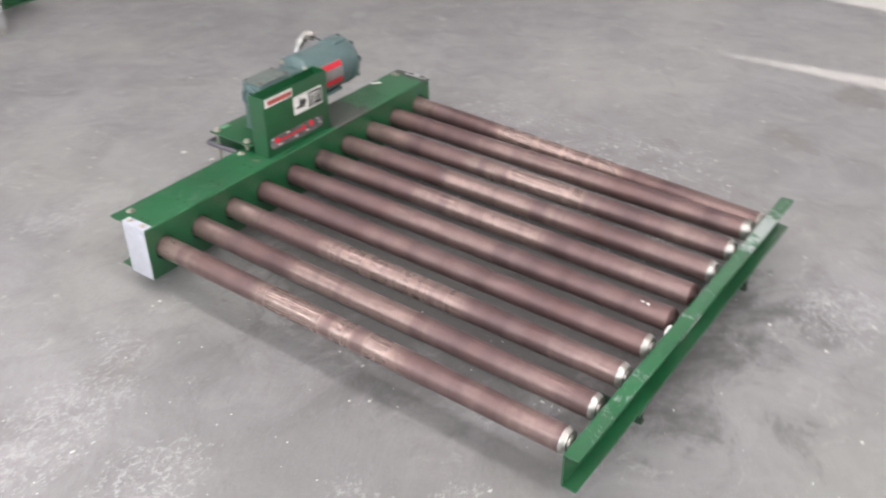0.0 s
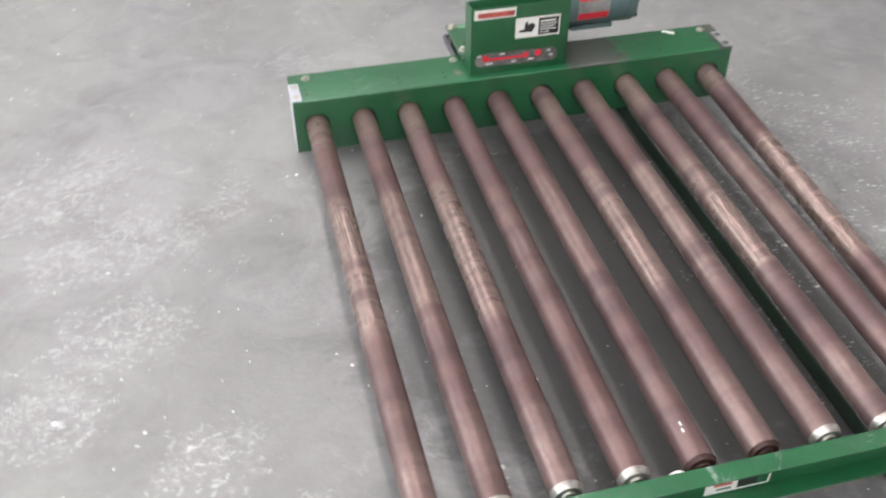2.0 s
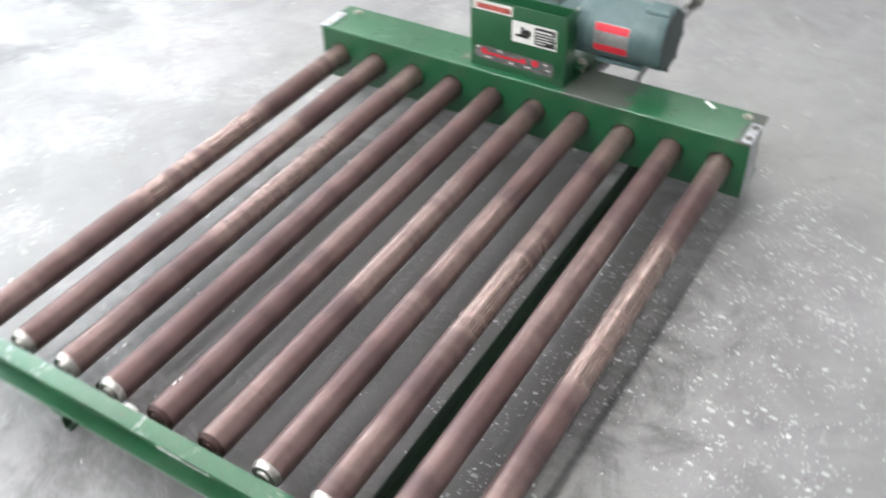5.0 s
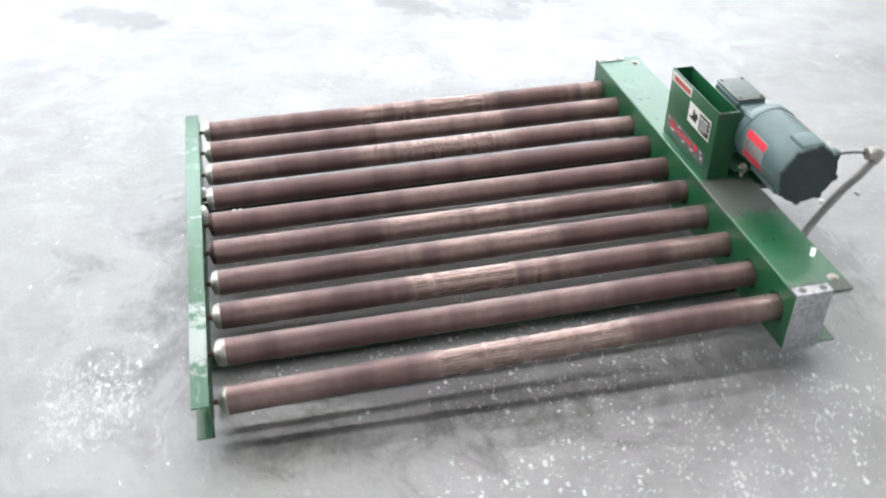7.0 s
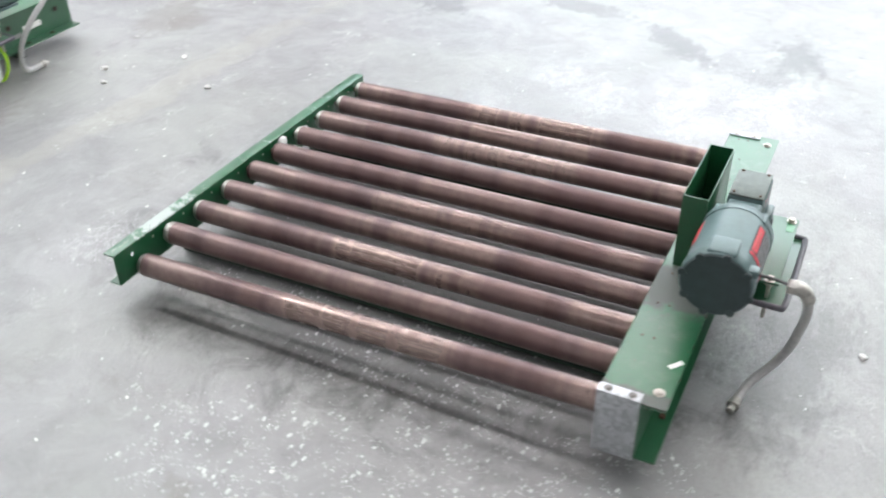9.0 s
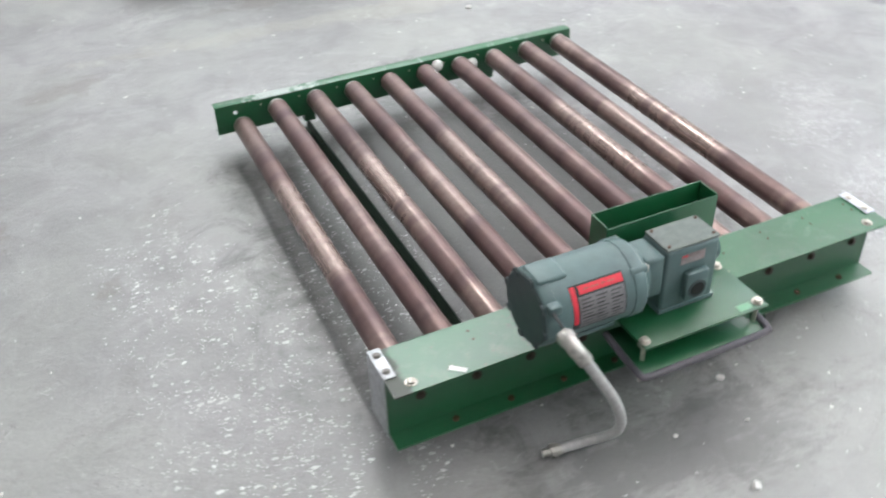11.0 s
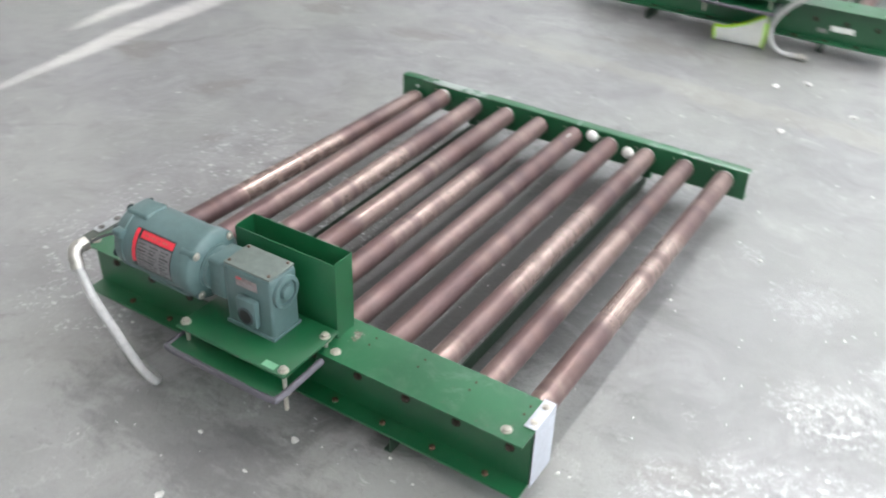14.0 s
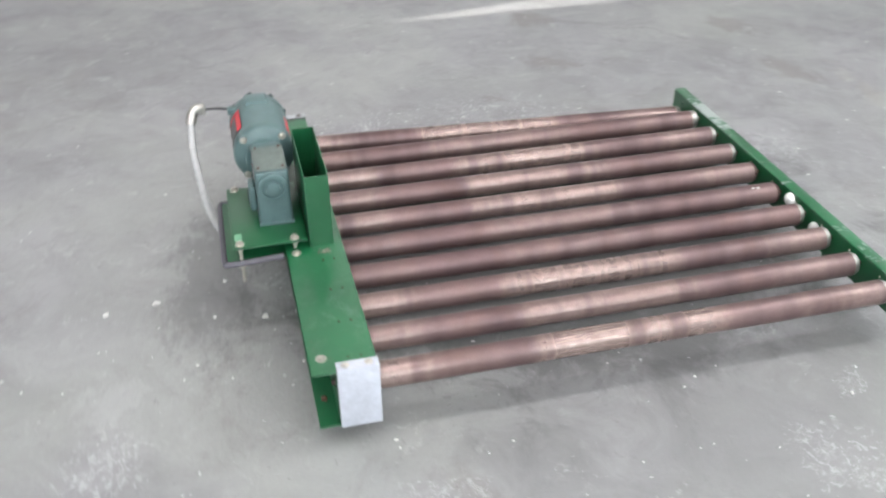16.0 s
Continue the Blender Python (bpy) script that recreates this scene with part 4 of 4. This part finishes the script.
    part("elbow", elbow, "bright", hose, "bright zinc elbow fitting")
    part("gland_nut", lathe([(0, 0.017), (0.014, 0.017), (0.016, 0.014)], (0.292, -0.352, 0.430), "x", 8), "bright", hose)
    bm = lathe([(-0.030, 0.010), (-0.012, 0.010), (-0.011, 0.017), (0.004, 0.017), (0.005, 0.0135), (0.014, 0.0135)], (0, 0, 0), "x", 10)
    end, way = Vector(hang[-1]), (Vector(hang[-2]) - Vector(hang[-1])).normalized()
    bm.transform(Matrix.Translation(end - way * 0.010) @ way.to_track_quat("X", "Z").to_matrix().to_4x4())
    part("connector", bm, "bright", hose, "bright threaded connector")


WEAR = (1.0, 0.65, 0.9, 0.25, 0.35, 0.75, 0.65, 0.95, 0.45, 1.0)


CURVED = [(0.318, -0.375, 0.396), (0.358, -0.380, 0.325), (0.402, -0.373, 0.245), (0.435, -0.361, 0.165), (0.449, -0.340, 0.100), (0.442, -0.315, 0.060), (0.415, -0.290, 0.034), (0.380, -0.277, 0.022), (0.345, -0.270, 0.019)]
CLOSE = [(0.318, -0.375, 0.396), (0.36, -0.385, 0.345), (0.445, -0.37, 0.27), (0.50, -0.34, 0.18), (0.505, -0.315, 0.10), (0.475, -0.290, 0.045), (0.43, -0.275, 0.026), (0.372, -0.266, 0.022)]
STRAIGHT = [(0.318, -0.375, 0.396), (0.312, -0.352, 0.33), (0.318, -0.333, 0.20), (0.322, -0.325, 0.10), (0.324, -0.322, 0.052), (0.325, -0.321, 0.036)]


def conveyor(count, wear, label, mirrored=False, hang=CURVED):
    unit = new("roller_conveyor")
    length = count * 0.14
    MIRROR[0] = length if mirrored else None
    frame_parts(unit, count, wear, length, not mirrored)
    drive_parts(unit, hang)
    if mirrored:
        part("tape_scrap", box(0.18, 0.285, -0.1014, -0.1005, 0.116, 0.142), "tape", unit, "strip of white tape")
        part("tape_scrap", box(0.300, 0.345, -0.1014, -0.1005, 0.100, 0.120), "label_grey", unit, "torn grey tape")
    MIRROR[0] = None
    tagged(unit, label, "conveyor", "roller conveyor sections")
    return unit, length


main, main_length = conveyor(10, WEAR, "green roller conveyor section with ten rusty rollers and a gear motor")
main.matrix_basis = pose(0, 0, 0.0075, 0, 0.45, 0)  # the slab is not quite level under it
# odds and ends on this section
part("tape_scrap", box(-0.020, 0.020, -0.0065, 0.0065, 0, 0.0006), "tape", main, "scrap of white tape").matrix_local = pose(0.158, -0.137, TOP + 0.0003, 0, 0, -38)
for x, z in ((0.834, 0.145), (0.977, 0.121)):
    rows = [(0, 0.023), (-0.006, 0.0225), (-0.012, 0.018), (-0.016, 0.009), (-0.017, 0.003)]
    part("plug", lathe(rows, (x, 1.4278, z), "y", 24), "plug", main, "white plastic dome plug")
rail_label = part("rail_label", box(0.700, 0.770, 1.4332, 1.4338, 0.080, 0.122), "label_white", main, "torn pale rail sticker with a printed box")
for x0, x1, z0, z1 in ((0.626, 0.700, 0.118, 0.122), (0.626, 0.700, 0.080, 0.084), (0.626, 0.630, 0.084, 0.118)):
    part("printed_edge", box(x0, x1, 1.4332, 1.4338, z0, z1), "label_white", rail_label)
part("printed_box", box(0.655, 0.698, 1.4332, 1.4337, 0.087, 0.114), "ink", rail_label)
part("printed_bar", box(0.712, 0.752, 1.4338, 1.4341, 0.102, 0.112), "pink", rail_label)
part("printed_bar", box(0.712, 0.745, 1.4338, 1.4341, 0.089, 0.095), "green", rail_label)
for x, y in ((0.786, 1.335), (0.784, 1.318)):
    part("paint_fleck", box(x - 0.002, x + 0.002, y - 0.005, y + 0.005, AXIS + 0.0232, AXIS + 0.0274, 0.001), "tape", main, "fleck of white paint")
part("plate_sticker", box(0.795, 0.832, -0.290, -0.270, 0.2681, 0.2687), "pale_green", main, "small pale green sticker")

second, second_length = conveyor(11, WEAR[::-1], "longer opposite-hand green roller conveyor section with a hanging conduit", True, CLOSE)
second.matrix_basis = pose(1.56 - second_length, 3.24, 0)
third, third_length = conveyor(11, WEAR, "opposite-hand green roller conveyor section with an upright conduit stub", True, STRAIGHT)
third.matrix_basis = pose(0.02 + third_length, -2.81, 0, 0, 0, 180)


# ---- loose things ----
def scoop():
    """A white plastic scoop with a lime rim, under the second section's bracket."""
    own, rows = bmesh.new(), []
    for i in range(15):
        f = i / 14
        x, h, w = -0.12 + 0.23 * f, 0.078 + 0.095 * f ** 1.8, 0.030 + 0.026 * f
        line = [(-w - 0.010, h), (-w, 0.022), (-w + 0.014, 0.006), (-w + 0.03, 0.0), (w, 0.0), (w, 0.004), (-w + 0.03, 0.004), (-w + 0.017, 0.009), (-w + 0.004, 0.024), (-w - 0.006, h)]
        rows.append([own.verts.new((x, y, z)) for y, z in line])
    for one, two in zip(rows, rows[1:]):
        for k in range(10):
            own.faces.new((one[k], one[(k + 1) % 10], two[(k + 1) % 10], two[k]))
    own.faces.new(rows[0]), own.faces.new(rows[-1][::-1])
    ob = part("scoop", own, "plug")
    rim = [(-0.121, 0.028, 0.007), (-0.121, -0.012, 0.007), (-0.122, -0.031, 0.03)] + [(-0.12 + 0.23 * f, -0.040 - 0.026 * f, 0.080 + 0.095 * f ** 1.8) for f in (0.0, 0.15, 0.3, 0.45, 0.6, 0.75, 0.9, 1.0)]
    part("rim", tube(rim, 0.0075, 8), "lime", ob, "lime green rim")
    bow = [(0.112, -0.064, 0.172), (0.118, -0.085, 0.150), (0.120, -0.094, 0.105), (0.118, -0.082, 0.055), (0.112, -0.058, 0.018), (0.110, -0.020, 0.010), (0.110, 0.050, 0.009)]
    part("bow", tube(bow, 0.0075, 8), "lime", ob, "lime green mouth rim")
    tagged(ob, "white plastic scoop with a lime rim on the concrete", "scoop")
    return ob


scoop().matrix_basis = pose(0.885, 3.045, 0.0012, 0, 0, 8)

# crumbs and flakes strewn over the slab
rng = random.Random(7)
bm = bmesh.new()
for _ in range(420):
    a = rng.random() ** 0.6 * 2.8
    g = rng.random() * math.tau
    x, y = 0.7 + a * math.cos(g), 0.6 + a * math.sin(g)
    r = rng.choice((0.002, 0.003, 0.003, 0.004, 0.006))
    n = rng.randint(5, 7)
    turn = rng.random() * 6
    low = [bm.verts.new((x + r * rng.uniform(0.6, 1.3) * math.cos(turn + k * math.tau / n), y + r * rng.uniform(0.6, 1.3) * math.sin(turn + k * math.tau / n), 0.0002)) for k in range(n)]
    tip = bm.verts.new((x + r * 0.2, y, r * rng.uniform(0.3, 0.9)))
    for k in range(n):
        bm.faces.new((low[k], low[(k + 1) % n], tip))
flakes = part("floor_crumbs", bm, "flake")
tagged(flakes, "pale crumbs and flakes strewn over the concrete", "debris", kind="stuff")


def crumb(x, y, size, turn):
    bm = bmesh.new()
    bmesh.ops.create_icosphere(bm, subdivisions=2, radius=size)
    for v in bm.verts:
        v.co = v.co * (1 + 0.7 * noise.noise(v.co * 90 + Vector((x * 9, y * 9, 0))))
        v.co.z = max(0.0, v.co.z * 0.55 + size * 0.35)
    ob = part("foam_crumb", bm, "flake")
    ob.matrix_basis = pose(x, y, 0.0002, 0, 0, turn)
    tagged(ob, "small pale crumb of packing lying on the concrete", "crumb", "crumbs on the floor")


for x, y, size in ((0.905, -2.135, 0.016), (1.188, 2.617, 0.014), (1.305, 2.716, 0.016), (0.685, -0.542, 0.011), (0.829, -0.238, 0.010), (0.617, -0.342, 0.006), (0.704, -0.686, 0.009), (0.796, -0.379, 0.006), (1.338, 2.169, 0.014), (1.556, 2.474, 0.013), (1.55, 1.2, 0.006)):
    crumb(x, y, size, x * 1000)
